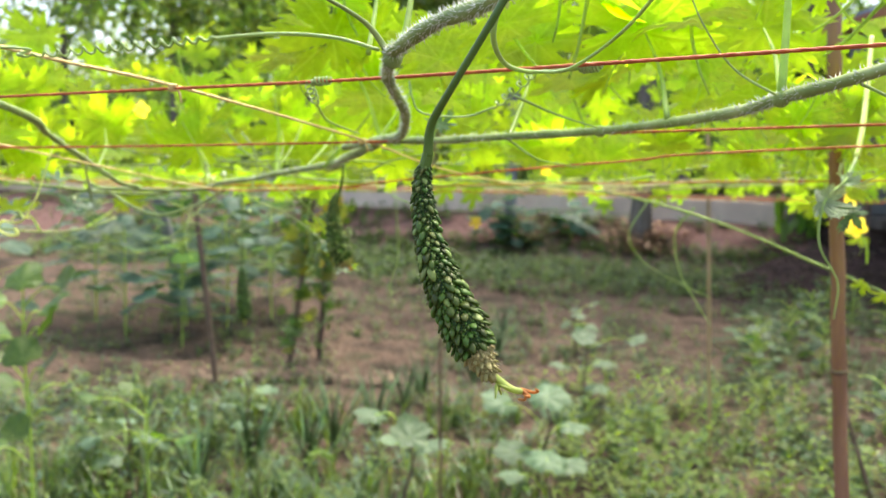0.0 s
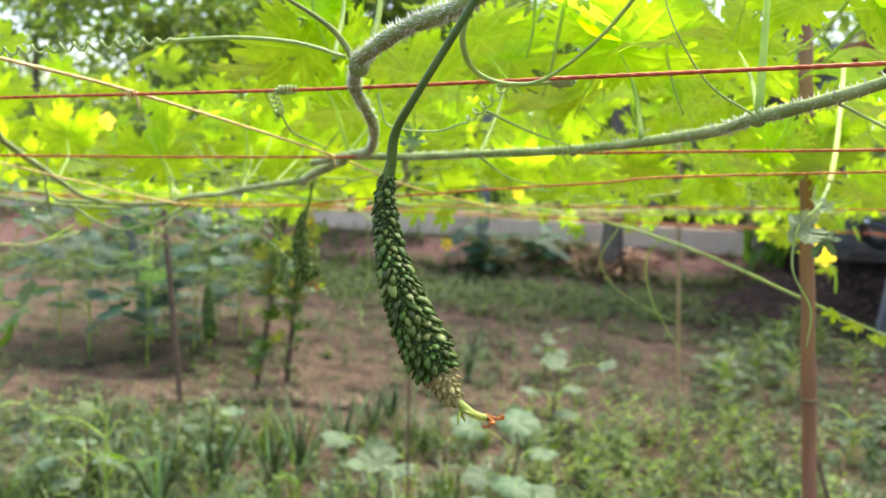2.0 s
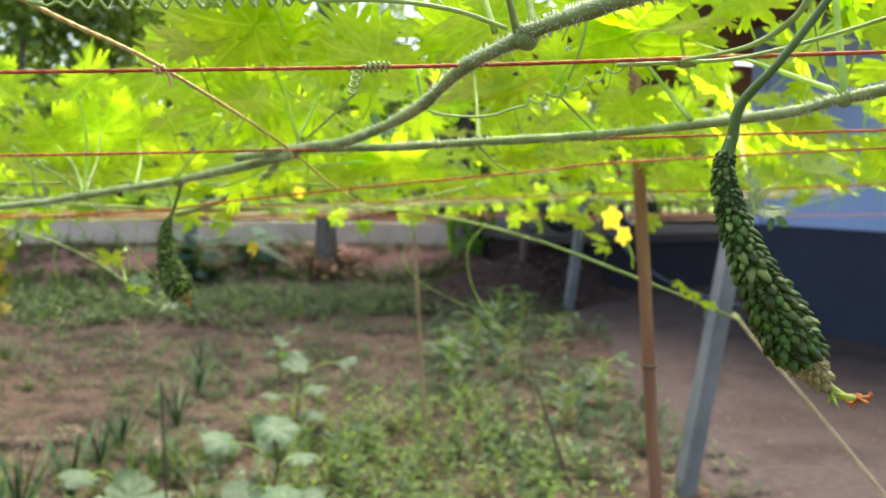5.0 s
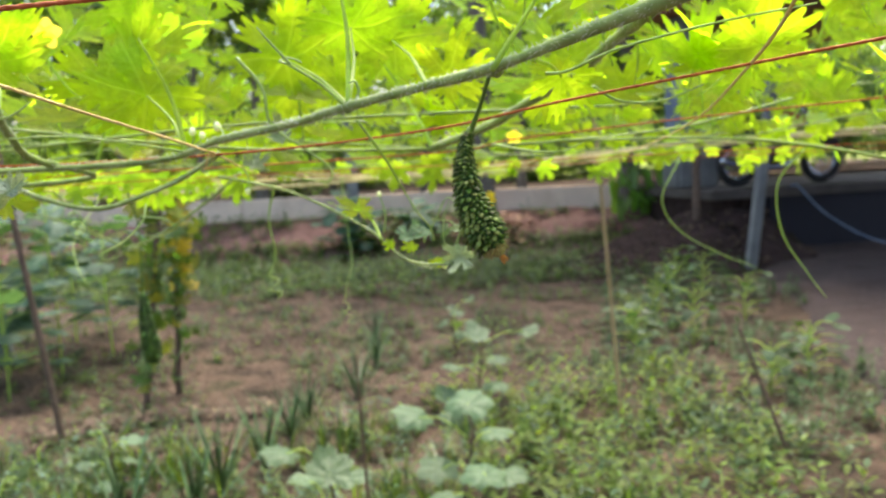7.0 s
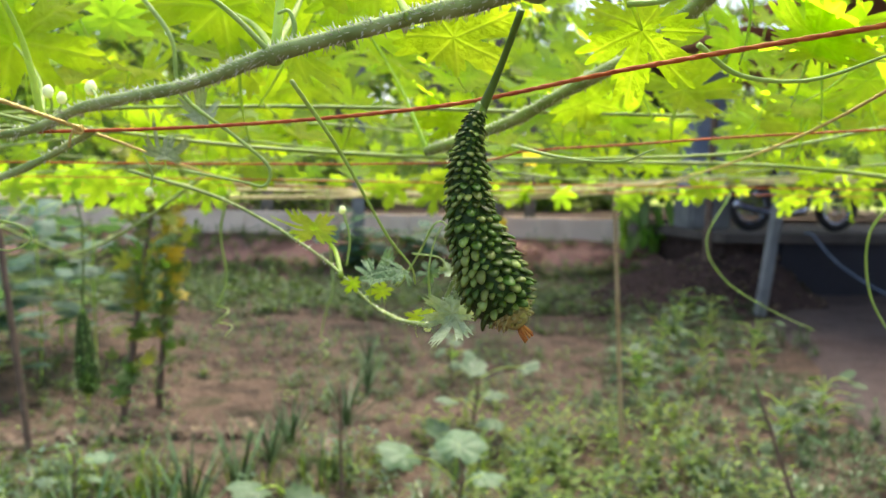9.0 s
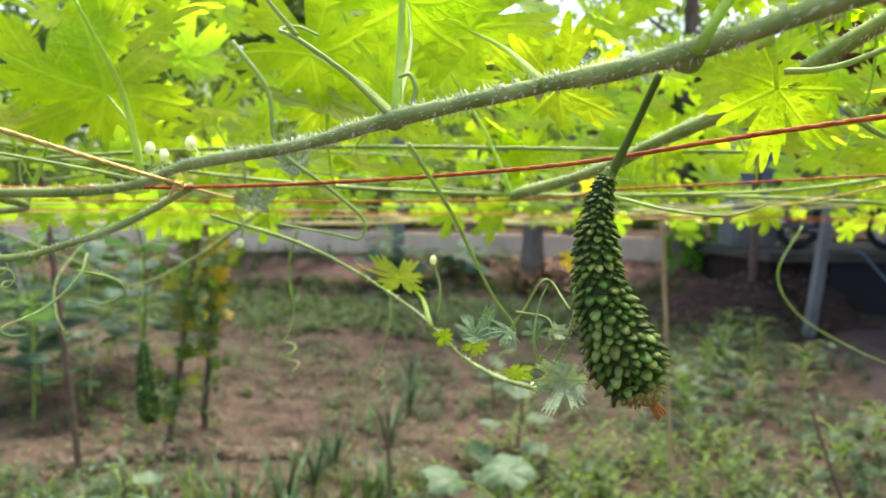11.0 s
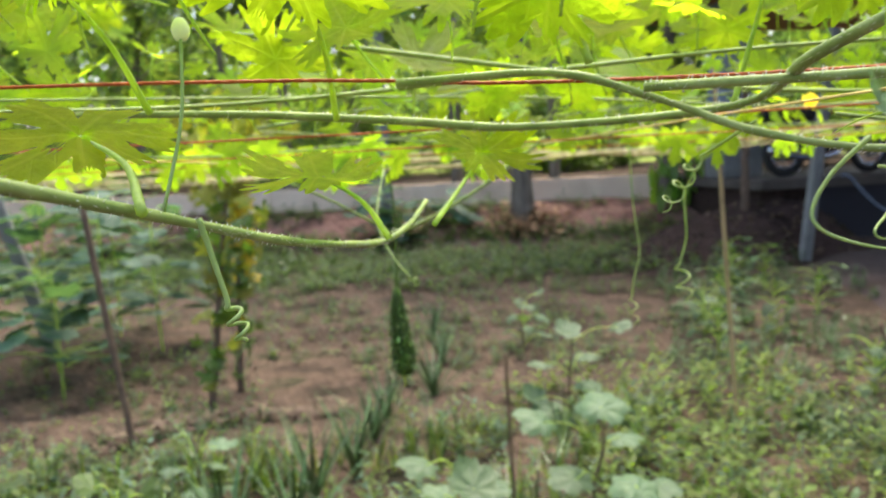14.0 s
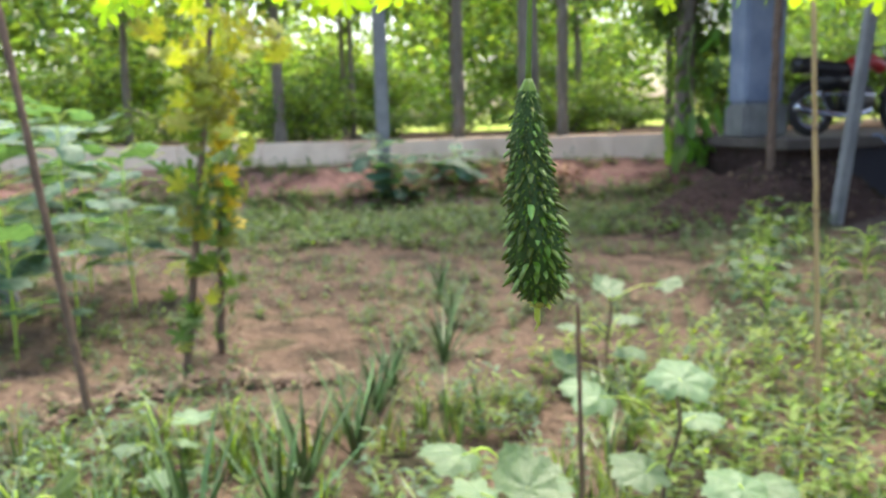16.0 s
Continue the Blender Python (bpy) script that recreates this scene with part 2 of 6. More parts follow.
M["pillar"] = shader("pale_blue_plaster", [(0.13, 0.17, 0.25), (0.25, 0.30, 0.39)], 2.5, 0.8, bump=0.3, bump_scale=30)
M["bark"] = shader("bark", [(0.10, 0.085, 0.065), (0.20, 0.175, 0.14)], 6, 0.9, bump=0.9, bump_scale=20, stretch=(3, 3, 0.6), per=0.3, dist=0.02)
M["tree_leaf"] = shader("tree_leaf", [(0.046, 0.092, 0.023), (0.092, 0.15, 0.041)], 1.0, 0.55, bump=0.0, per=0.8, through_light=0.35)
# lighter copy of tree_leaf, with sunshine put into the leaf colour
M["lit_leaf"] = shader("sun_painted_leaf", [(0.095, 0.155, 0.036), (0.165, 0.235, 0.062)], 1.0, 0.55, bump=0.0, per=0.9, through_light=0.5)
M["black"] = shader("black_plastic", [(0.012, 0.012, 0.014), (0.02, 0.02, 0.022)], 6, 0.4, bump=0.1)
M["rubber"] = shader("rubber", [(0.015, 0.015, 0.016), (0.03, 0.03, 0.03)], 20, 0.8, bump=0.3)
M["chrome"] = shader("chrome", [(0.55, 0.6, 0.68), (0.65, 0.68, 0.74)], 9, 0.2, metal=1.0, bump=0.02)
M["red_paint"] = shader("red_paint", [(0.35, 0.02, 0.02), (0.42, 0.03, 0.03)], 4, 0.3, bump=0.02, coat=0.4)
M["roof"] = shader("clay_roof", [(0.30, 0.12, 0.07), (0.40, 0.18, 0.10)], 3, 0.85, bump=0.5, bump_scale=20)


# ---- building helpers ----
rng = random.Random(11)


def link_bm(name, bm, mats, smooth=True):
    me = bpy.data.meshes.new(name)
    bm.to_mesh(me)
    bm.free()
    for m in mats if isinstance(mats, (list, tuple)) else [mats]:
        me.materials.append(m)
    if smooth:
        me.polygons.foreach_set("use_smooth", [True] * len(me.polygons))
    return me


def part(name, bm, material, parent=None, label="", smooth=True):
    me = bm if isinstance(bm, bpy.types.Mesh) else link_bm(name, bm, material, smooth)
    ob = new(name, me)
    if parent:
        ob.parent = parent
    if label:
        ob["label"] = label
    return ob


def thing(name, at=(0, 0, 0), label="", category="", group="", kind=""):
    ob = new(name)
    ob.location = at
    ob.empty_display_size = 0.05
    return tagged(ob, label, category, group, kind)


def smooth_line(pts, steps=8):
    """A Catmull-Rom line through the points."""
    p = [Vector(a) for a in pts]
    p = [p[0] * 2 - p[1]] + p + [p[-1] * 2 - p[-2]]
    out = []
    for i in range(1, len(p) - 2):
        a, b, c, d = p[i - 1 : i + 3]
        for s in range(steps):
            t = s / steps
            out.append(0.5 * (2 * b + (c - a) * t + (2 * a - 5 * b + 4 * c - d) * t * t + (3 * b - a - 3 * c + d) * t ** 3))
    return out + [p[-2]]


def tube(bm, line, r0, r1=None, sides=8, slot=0, swell=None, cap=True):
    """A tube along a line, tapering from r0 to r1; swell(u) scales the radius."""
    r1 = r0 if r1 is None else r1
    n, rings, side = len(line), [], None
    for i, p in enumerate(line):
        way = (line[min(i + 1, n - 1)] - line[max(i - 1, 0)])
        way = way.normalized() if way.length > 1e-9 else Vector((0, 0, 1))
        if side is None:
            side = way.orthogonal().normalized()
        side = (side - way * side.dot(way))
        side = side.normalized() if side.length > 1e-6 else way.orthogonal().normalized()
        up = way.cross(side)
        u = i / (n - 1)
        r = (r0 + (r1 - r0) * u) * (swell(u) if swell else 1)
        rings.append([bm.verts.new(p + r * (math.cos(a) * side + math.sin(a) * up)) for a in (2 * math.pi * s / sides for s in range(sides))])
    faces = []
    for a, b in zip(rings, rings[1:]):
        for s in range(sides):
            faces.append(bm.faces.new((a[s], a[(s + 1) % sides], b[(s + 1) % sides], b[s])))
    if cap:
        faces.append(bm.faces.new(rings[0][::-1]))
        faces.append(bm.faces.new(rings[-1]))
    for f in faces:
        f.material_index = slot
    return bm


def tube_bm(pts, r0, r1=None, sides=8, steps=8, swell=None):
    return tube(bmesh.new(), smooth_line(pts, steps) if steps else [Vector(p) for p in pts], r0, r1, sides, 0, swell)


def coil_line(start, end, radius, turns, steps=14, tail=0.0):
    """A helix from start to end that opens at its ends."""
    a, b = Vector(start), Vector(end)
    way = (b - a).normalized()
    s = way.orthogonal().normalized()
    u = way.cross(s)
    n = int(turns * steps)
    out = []
    for i in range(n + 1):
        t = i / n
        r = radius * min(1, 5 * t + 0.15, 5 * (1 - t) + 0.15)
        ang = 2 * math.pi * turns * t
        out.append(a + (b - a) * t + r * (math.cos(ang) * s + math.sin(ang) * u))
    return out


def box_bm(x0, x1, y0, y1, z0, z1, bevel=0.0):
    bm = bmesh.new()
    bmesh.ops.create_cube(bm, size=1, matrix=Matrix.LocRotScale(((x0 + x1) / 2, (y0 + y1) / 2, (z0 + z1) / 2), None, (x1 - x0, y1 - y0, z1 - z0)))
    if bevel:
        bmesh.ops.bevel(bm, geom=bm.edges[:], offset=bevel, segments=2, affect="EDGES")
    return bm


def trellis_z(y):
    return float(np.interp(y, [0, 0.51, 0.676, 1.03, 2.4, 4], [1.60, 1.531, 1.505, 1.449, 1.40, 1.38]))


def wall_y(x, y):
    """The depth as counted towards the road wall, which runs askew."""
    return y + 0.278 * (max(-14, min(5.2, x)) + 1)


def ground_z(x, y):
    rise = float(np.interp(wall_y(x, y), [0, 9.5, 11.7, 13.3, 13.7], [0, 0.0, 0.05, 0.55, 0.58]))
    return rise + 0.018 * noise.noise(Vector((x * 0.8, y * 0.8, 0))) + 0.008 * noise.noise(Vector((x * 3, y * 3, 4)))


# ---- setting: ground, bank, wall, terrace, house ----
def sheet(name, xs, ys, zf, mat, label):
    bm = bmesh.new()
    grid = [[bm.verts.new((x, y, zf(x, y))) for y in ys] for x in xs]
    for i in range(len(xs) - 1):
        for j in range(len(ys) - 1):
            bm.faces.new((grid[i][j], grid[i + 1][j], grid[i + 1][j + 1], grid[i][j + 1]))
    ob = part(name, bm, mat)
    return tagged(ob, label, name.replace("_", " "), kind="structure")


def spaced(a, b, step):
    return [a + (b - a) * i / max(1, round((b - a) / step)) for i in range(max(1, round((b - a) / step)) + 1)]


GX = [-900, -250, -80, -30] + spaced(-16, 16, 0.16) + [30, 80, 250, 900]
GY = [-300, -80, -25] + spaced(-8, 18, 0.16) + [18.5, 25, 40, 90, 300, 1500]


def land(x, y):
    z = ground_z(x, y) if wall_y(x, y) < 13.6 else 0.86
    if 0.3 < y < 12 and -6 < x < 5:
        z += 0.035 * max(0, noise.noise(Vector((x * 1.7, y * 1.7, 7)))) + 0.02 * noise.noise(Vector((x * 7, y * 7, 9)))
        # low worn ridges between the beds
        z += 0.05 * max(0, math.sin(y * 2.9 + 0.35 * x + 1.6 * noise.noise(Vector((x * 0.5, y * 0.5, 11))))) ** 4 * (x < 1.5) * (y > 3.5) * (wall_y(x, y) < 10.5)
    return z


sheet("ground", GX, GY, land, M["soil"], "reddish brown garden soil with clods and litter")
sheet("field", [-900, -200, -60] + spaced(-24, 24, 1.5) + [60, 200, 900], [19.0, 21, 25, 32, 45, 80, 200, 1400], lambda x, y: 0.874 + 0.04 * noise.noise(Vector((x * 0.3, y * 0.3, 0))) * (abs(x) < 50), M["field"], "sunlit green field behind the trees")
# the reddish bank below the road wall
bm = bmesh.new()
rows = []
for x in spaced(-14, 5.15, 0.2):
    rows.append([])
    for k in spaced(11.55, 13.42, 0.11):
        y = k - 0.278 * (x + 1)
        rows[-1].append(bm.verts.new((x, y, ground_z(x, y) + 0.012 + 0.10 * max(0, noise.noise(Vector((x * 2.3, y * 3, 2)))) * min(1, (k - 11.55) * 2))))
for a, c in zip(rows, rows[1:]):
    for i in range(len(a) - 1):
        bm.faces.new((a[i], c[i], c[i + 1], a[i + 1]))
tagged(part("bank", bm, M["bank"]), "sloping bank of red earth below the low wall", "bank", kind="structure")
# the trodden path beside the garden
PATH_EDGE = lambda y: float(np.interp(y, [0, 3.2, 3.9, 6.3, 9.7, 12], [2.0, 2.55, 2.85, 4.1, 5.6, 6.2]))
bm = bmesh.new()
rows = []
for y in spaced(-1, 9.44, 0.16):
    x0, x1 = PATH_EDGE(y) + 0.12 * noise.noise(Vector((0, y * 2, 1))), 6.49 if y < 7.1 else 9.5
    rows.append([bm.verts.new((x0 + (x1 - x0) * i / 24, y, ground_z(x0 + (x1 - x0) * i / 24, y) + 0.055 * min(1, i / 2) + 0.006 * noise.noise(Vector((i * 0.9, y * 5, 3))))) for i in range(25)])
for a, b in zip(rows, rows[1:]):
    for i in range(24):
        bm.faces.new((a[i], a[i + 1], b[i + 1], b[i]))
tagged(part("path", bm, M["path"]), "trodden reddish grey earth path beside the garden", "path", kind="structure")


def road_wall():
    w = thing("wall_road", (-1, 13.5, 0), "low grey concrete wall along the raised road", "wall", kind="structure")
    w.rotation_euler = (0, 0, -math.atan(0.278))
    r = random.Random(4)
    x = -13.4
    while x < 6.2:
        n = 1.25 + r.uniform(-0.03, 0.03)
        top = 0.905 + r.uniform(-0.006, 0.006)
        bm = box_bm(x + 0.006, x + n - 0.006, -0.07, 0.09, 0.40, top, 0.012)
        part("panel", bm, M["concrete"], w, smooth=False)
        x += n
    part("kerb", box_bm(-13.4, 6.4, -0.045, 0.065, 0.40, 0.868, 0), M["concrete"], w, smooth=False)


road_wall()

# raised terrace beside the house, where the motorbike stands
terrace = thing("terrace", (0, 0, 0), "raised terrace with a grey concrete slab over earth painted in shade", "terrace", kind="structure")
part("slab", box_bm(5.1, 12, 9.40, 13.4, 0.74, 0.86, 0.015), M["shaded_concrete"], terrace, "grey concrete slab with porch shade in its colour", smooth=False)
part("face", box_bm(5.95, 12, 9.47, 13.3, -0.2, 0.738, 0), M["shaded_plinth"], terrace, "navy plinth face with shade painted into it", smooth=False)
part("earth", box_bm(5.18, 5.94, 9.52, 13.3, -0.2, 0.738, 0), M["shaded_earth"], terrace, "earth face with shade put into its colour", smooth=False)
part("pathway", box_bm(5.1, 12, 13.4, 14.4, 0.4, 0.855, 0.01), M["shaded_concrete"], terrace, smooth=False)

# loose earth that slopes up to the terrace, with shade in its colour
bm = bmesh.new()
rows = []
for x in spaced(2.9, 6.4, 0.12):
    rows.append([])
    for y in spaced(8.3, 9.50, 0.1):
        f = max(0.0, min(1.0, (y - 8.3) / 1.2)) * max(0.0, min(1.0, (x - 2.9) / 1.9)) * max(0.0, min(1.0, (6.3 - x) / 0.5))
        rows[-1].append(bm.verts.new((x, y, ground_z(x, y) + 0.02 + 0.52 * f * f * (3 - 2 * f) + 0.10 * f * noise.noise(Vector((x * 3, y * 3, 5))))))
for a, c in zip(rows, rows[1:]):
    for i in range(len(a) - 1):
        bm.faces.new((a[i], c[i], c[i + 1], a[i + 1]))
tagged(part("earth_slope", bm, M["shaded_earth"]), "loose earth sloping up to the terrace, shade put into its colour", "earth", kind="structure")
hose = thing("garden_hose", (6.2, 9.3, 0.86), "thin pale hose trailing from the terrace onto the path", "hose")
part("tube", tube_bm([(0, 0.1, 0.012), (0.08, 0.06, 0.0), (0.3, 0.03, -0.24), (0.55, 0.0, -0.44), (0.8, -0.3, -0.66), (0.86, -1.0, -0.76), (0.78, -1.8, -0.775), (0.55, -2.6, -0.775)], 0.014, None, 8, 8), M["pillar"], hose)

house = thing("house", (6.6, 6, 0), "house wall painted light blue over a navy base", "house")
part("base_band", box_bm(-0.1, 0.14, -5.0, 1.1, -0.2, 1.12, 0.01), M["navy"], house, "navy painted base", smooth=False)
part("wall", box_bm(-0.07, 0.14, -5.0, 1.1, 1.12, 3.3, 0.01), M["blue"], house, "light blue painted wall", smooth=False)
part("corner_post", box_bm(-0.13, 0.0, 0.90, 1.12, 1.122, 3.28, 0.012), M["blue"], house, smooth=False)
part("end_wall", box_bm(0.142, 4.0, 0.95, 1.09, -0.2, 3.28, 0.01), M["blue"], house, smooth=False)
# unseen porch roof, added so that slab and motorbike lie in shade
part("porch_roof", box_bm(-1.75, 5.4, 3.1, 7.2, 3.15, 3.27, 0.02), M["roof"], house, "unseen porch roof added to shade the terrace", smooth=False)
# unseen house roof; its eaves are widened to darken the path
part("roof", box_bm(-1.6, 3.0, -5.3, 3.08, 3.3, 3.42, 0.02), M["roof"], house, "unseen red clay roof, eaves drawn out to shade the path", smooth=False)


# ---- leaves ----
def lobed_leaf(name, lobes, count, rings, seed, cup, teeth=0.10, wave=0.03, stalk=1.0, mats=None, base=0.25, freq=23, broad=False, holes=0):
    """A leaf of radius about 1 round its stalk: toothed lobes, a cupped and wavy blade, and the stalk below it."""
    r = random.Random(seed)
    ph = [r.uniform(0, 6.28) for _ in range(4)]
    bm = bmesh.new()

    def edge(th):
        best = base
        for a, length, w in lobes:
            d = abs((th - a + math.pi) % (2 * math.pi) - math.pi) / w
            if d < 1:
                # broad lobes keep their width to the shoulders and are parted by rounded bays
                rise = (1 - d ** 5) ** 0.75 * (1 - 0.26 * d ** 1.4 + 0.05 * math.cos(6.3 * d + ph[2])) if broad else (1 - d ** 2.3) ** 0.62
                best = max(best, base + (length - base) * rise)
        if broad:
            scallop = abs(math.cos(th * freq / 2 + ph[0] + 0.7 * math.sin(3 * th + ph[3])))
            return best * (1 - teeth * (1 - scallop) * (0.5 + best) + 0.03 * math.sin(13 * th + ph[1]))
        tooth = abs((th * freq + ph[0] + 0.8 * math.sin(3 * th + ph[3])) / math.pi % 2 - 1)
        fine_tooth = abs((th * freq * 2.3 + ph[1]) / math.pi % 2 - 1)
        return best * (1 + teeth * (tooth - 0.5) * 2 + 0.4 * teeth * (fine_tooth - 0.5) + 0.03 * math.sin(13 * th + ph[1]))

    centre = bm.verts.new((0, 0, 0))
    prev = None
    outs = [(math.pi * 2 * i / count) for i in range(count)]
    for k in range(1, rings + 1):
        f = (k / rings) ** 0.85
        ring = []
        for th in outs:
            rr = edge(th) * f
            x, y = rr * math.sin(th), rr * math.cos(th)
            z = cup * rr * rr + (wave * 2 * rr * rr * math.sin(3 * th + ph[2]) if broad else wave * rr * math.sin(7 * th + ph[2])) + 0.13 * noise.noise(Vector((x * 1.6, y * 1.6, seed * 1.7)))
            ring.append(bm.verts.new((x, y, z)))
        for i in range(count):
            j = (i + 1) % count
            if prev:
                bm.faces.new((prev[i], ring[i], ring[j], prev[j]))
            else:
                bm.faces.new((centre, ring[i], ring[j]))
        prev = ring
    for k in range(holes):
        # gnawed holes
        a, d = r.uniform(0, 6.28), r.uniform(0.22, 0.6)
        spot, wide = Vector((d * math.sin(a), d * math.cos(a))), r.uniform(0.045, 0.075)
        bmesh.ops.delete(bm, geom=[f for f in bm.faces if (f.calc_center_median().xy - spot).length < wide], context="FACES_ONLY")
    if stalk:
        s = stalk
        tube(bm, smooth_line([(0, 0.02, -0.01), (0, -0.10 * s, -0.22 * s), (0.06 * s, -0.22 * s, -0.55 * s), (0.14 * s, -0.25 * s, -0.85 * s)], 4), 0.027, 0.012, 5, 1)
    return link_bm(name, bm, mats or [M["leaf"], M["petiole"]])


D = radians
GOURD_LOBES = [(0, 1.0, D(24)), (D(55), 0.94, D(24)), (-D(57), 0.88, D(23)), (D(109), 0.80, D(23)), (-D(113), 0.76, D(24)), (D(156), 0.52, D(17)), (-D(160), 0.46, D(16))]
WIDE_LOBES = [(0, 1.0, D(25)), (D(53), 0.84, D(22)), (-D(58), 0.95, D(25)), (D(104), 0.74, D(23)), (-D(111), 0.80, D(23)), (D(152), 0.54, D(18)), (-D(160), 0.56, D(17))]
YOUNG_LOBES = [(0, 1.0, D(21)), (D(53), 0.85, D(20)), (-D(53), 0.88, D(20)), (D(105), 0.70, D(20)), (-D(105), 0.68, D(20)), (D(152), 0.5, D(18)), (-D(152), 0.5, D(18))]
LEAVES = [lobed_leaf("gourd_leaf", [GOURD_LOBES, WIDE_LOBES][i % 2], 170, 6, 20 + i, [0.10, -0.16, 0.22, -0.05, 0.15, -0.25][i], 0.21, stalk=1.1, base=0.38, freq=25, broad=True, holes=[0, 1, 0, 2, 0, 0][i]) for i in range(6)]
SMALL_LEAVES = [lobed_leaf("small_leaf", [GOURD_LOBES, WIDE_LOBES][i % 2], 84, 3, 40 + i, [0.1, -0.2, 0.2, -0.3][i], 0.18, stalk=1.2, base=0.32, freq=28, broad=True) for i in range(4)]
OLD_SHADED_LEAVES = [lobed_leaf("old_shaded_leaf", [GOURD_LOBES, WIDE_LOBES][i % 2], 84, 3, 50 + i, [0.15, -0.25, 0.25][i], 0.18, stalk=1.2, base=0.34, freq=28, broad=True, mats=[M["old_shaded_leaf"], M["petiole"]]) for i in range(3)]
YOUNG_LEAVES = [lobed_leaf("young_leaf", YOUNG_LOBES, 110, 6, 60 + i, [0.5, -0.6, 0.3][i], 0.24, 0.12, stalk=0.9, mats=[M["young"], M["petiole"]], base=0.28, freq=44, broad=True) for i in range(3)]
TENDER_LEAF = lobed_leaf("tender_leaf", YOUNG_LOBES, 110, 6, 64, 0.9, 0.26, 0.36, stalk=0.9, mats=[M["tender"], M["petiole"]], base=0.40, freq=44, broad=True)


def put_leaf(vine, mesh, at, size, tilt, spin, face):
    """A leaf on a vine. tilt: 0 lies flat, 90 stands upright with its underside to -y when face is 0."""
    ob = part("leaf", mesh, None, vine)
    ob.matrix_basis = Matrix.Translation(Vector(at) - Vector(vine.location)) @ Euler((0, 0, D(face))).to_matrix().to_4x4() @ Euler((D(tilt), 0, 0)).to_matrix().to_4x4() @ Euler((0, 0, D(spin))).to_matrix().to_4x4() @ Matrix.Scale(size, 4)
    return ob


# ---- vines ----
def vine(label):
    return thing("bitter_gourd_vine", (0, 0, 1.4), label, "vine", "vines on the trellis")


def stem(owner, pts, r0, r1=None, hairs=0, nodes=0, name="stem", mat="stem", sides=10, seed=1, hair_len=0.0027):
    line = smooth_line(pts, 10)
    n = len(line)
    off = Vector(owner.location)
    swell = (lambda u: 1 + 0.09 * math.sin(u * 31 + seed) + 0.06 * math.sin(u * 77)) if name == "stem" else None
    ob = part(name, tube(bmesh.new(), [p - off for p in line], r0, r1, sides, 0, swell), M[mat], owner)
    if hairs:
        r = random.Random(seed)
        bm = bmesh.new()
        for _ in range(hairs):
            i = r.randrange(n - 1)
            p = line[i].lerp(line[i + 1], r.random()) - off
            way = (line[i + 1] - line[i]).normalized()
            s = way.orthogonal().normalized()
            a = r.uniform(0, 6.283)
            nrm = (math.cos(a) * s + math.sin(a) * way.cross(s)).normalized()
            rad = r0 + ((r1 or r0) - r0) * i / n
            ln = hair_len * r.uniform(0.4, 1.0)
            t0 = way.cross(nrm) * 0.00015
            tip = p + nrm * (rad + ln) + way * ln * r.uniform(-0.7, 0.5)
            b0 = p + nrm * rad * 0.9
            vs = [bm.verts.new(q) for q in (b0 - t0, b0 + t0, b0 + way * 0.0005, tip)]
            for f in ((0, 1, 3), (1, 2, 3), (2, 0, 3)):
                bm.faces.new([vs[j] for j in f])
        part("hairs", bm, M["hair"], ob, "fine pale hairs")["kind"] = "stuff"
    return ob


def tendril(owner, pts, r=0.0007, coil=None, mat="tendril"):
    """A thin tendril through the points; coil = (end, radius, turns) winds on from the last one."""
    line = smooth_line(pts, 8)
    if coil:
        line = line[:-1] + coil_line(line[-1], coil[0], coil[1], coil[2])
    off = Vector(owner.location)
    return part("tendril", tube(bmesh.new(), [p - off for p in line], r, r * 0.45, 6), M[mat], owner)


va = vine("hairy bitter gourd vine with bright backlit lobed leaves over red strings")
vb = vine("bitter gourd vine with a long hairy stem rising across the strings")
vc = vine("bitter gourd vine with drooping branch and pale young leaves")
vd = vine("bitter gourd vine with spreading yellow-green leaves on the far strings")
ve = vine("bitter gourd vine with dense backlit leaves along the straw rope")
stem(va, [(0.105, 0.24, 1.575), (0.075, 0.30, 1.562), (0.051, 0.345, 1.551), (0.030, 0.385, 1.549), (0.010, 0.424, 1.542)], 0.0028, 0.0030, 1350, seed=1)
stem(va, [(0.010, 0.424, 1.5405), (0.006, 0.47, 1.535), (0.010, 0.54, 1.523), (0.002, 0.63, 1.512), (-0.017, 0.68, 1.509), (-0.05, 0.73, 1.503)], 0.0028, 0.0027, 1050, seed=2)
stem(va, [(-0.02, 0.676, 1.508), (0.03, 0.63, 1.509), (0.07, 0.60, 1.512), (0.127, 0.55, 1.516), (0.166, 0.46, 1.522), (0.181, 0.43, 1.528), (0.204, 0.39, 1.537), (0.25, 0.31, 1.56)], 0.0023, 0.0027, 1200, seed=3)
stem(vb, [(-0.42, 1.10, 1.444), (-0.285, 1.06, 1.447), (-0.235, 1.02, 1.459), (-0.187, 0.98, 1.466), (-0.154, 0.935, 1.473), (-0.112, 0.90, 1.481), (-0.080, 0.87, 1.487), (-0.056, 0.78, 1.494), (-0.02, 0.68, 1.505)], 0.0022, 0.0033, 1800, seed=5)
stem(vb, [(-0.06, 1.15, 1.448), (-0.023, 1.10, 1.463), (0.0, 1.06, 1.479), (0.019, 1.0, 1.495), (0.018, 0.92, 1.511), (0.03, 0.85, 1.53)], 0.0031, 0.0037, 1200, seed=6)


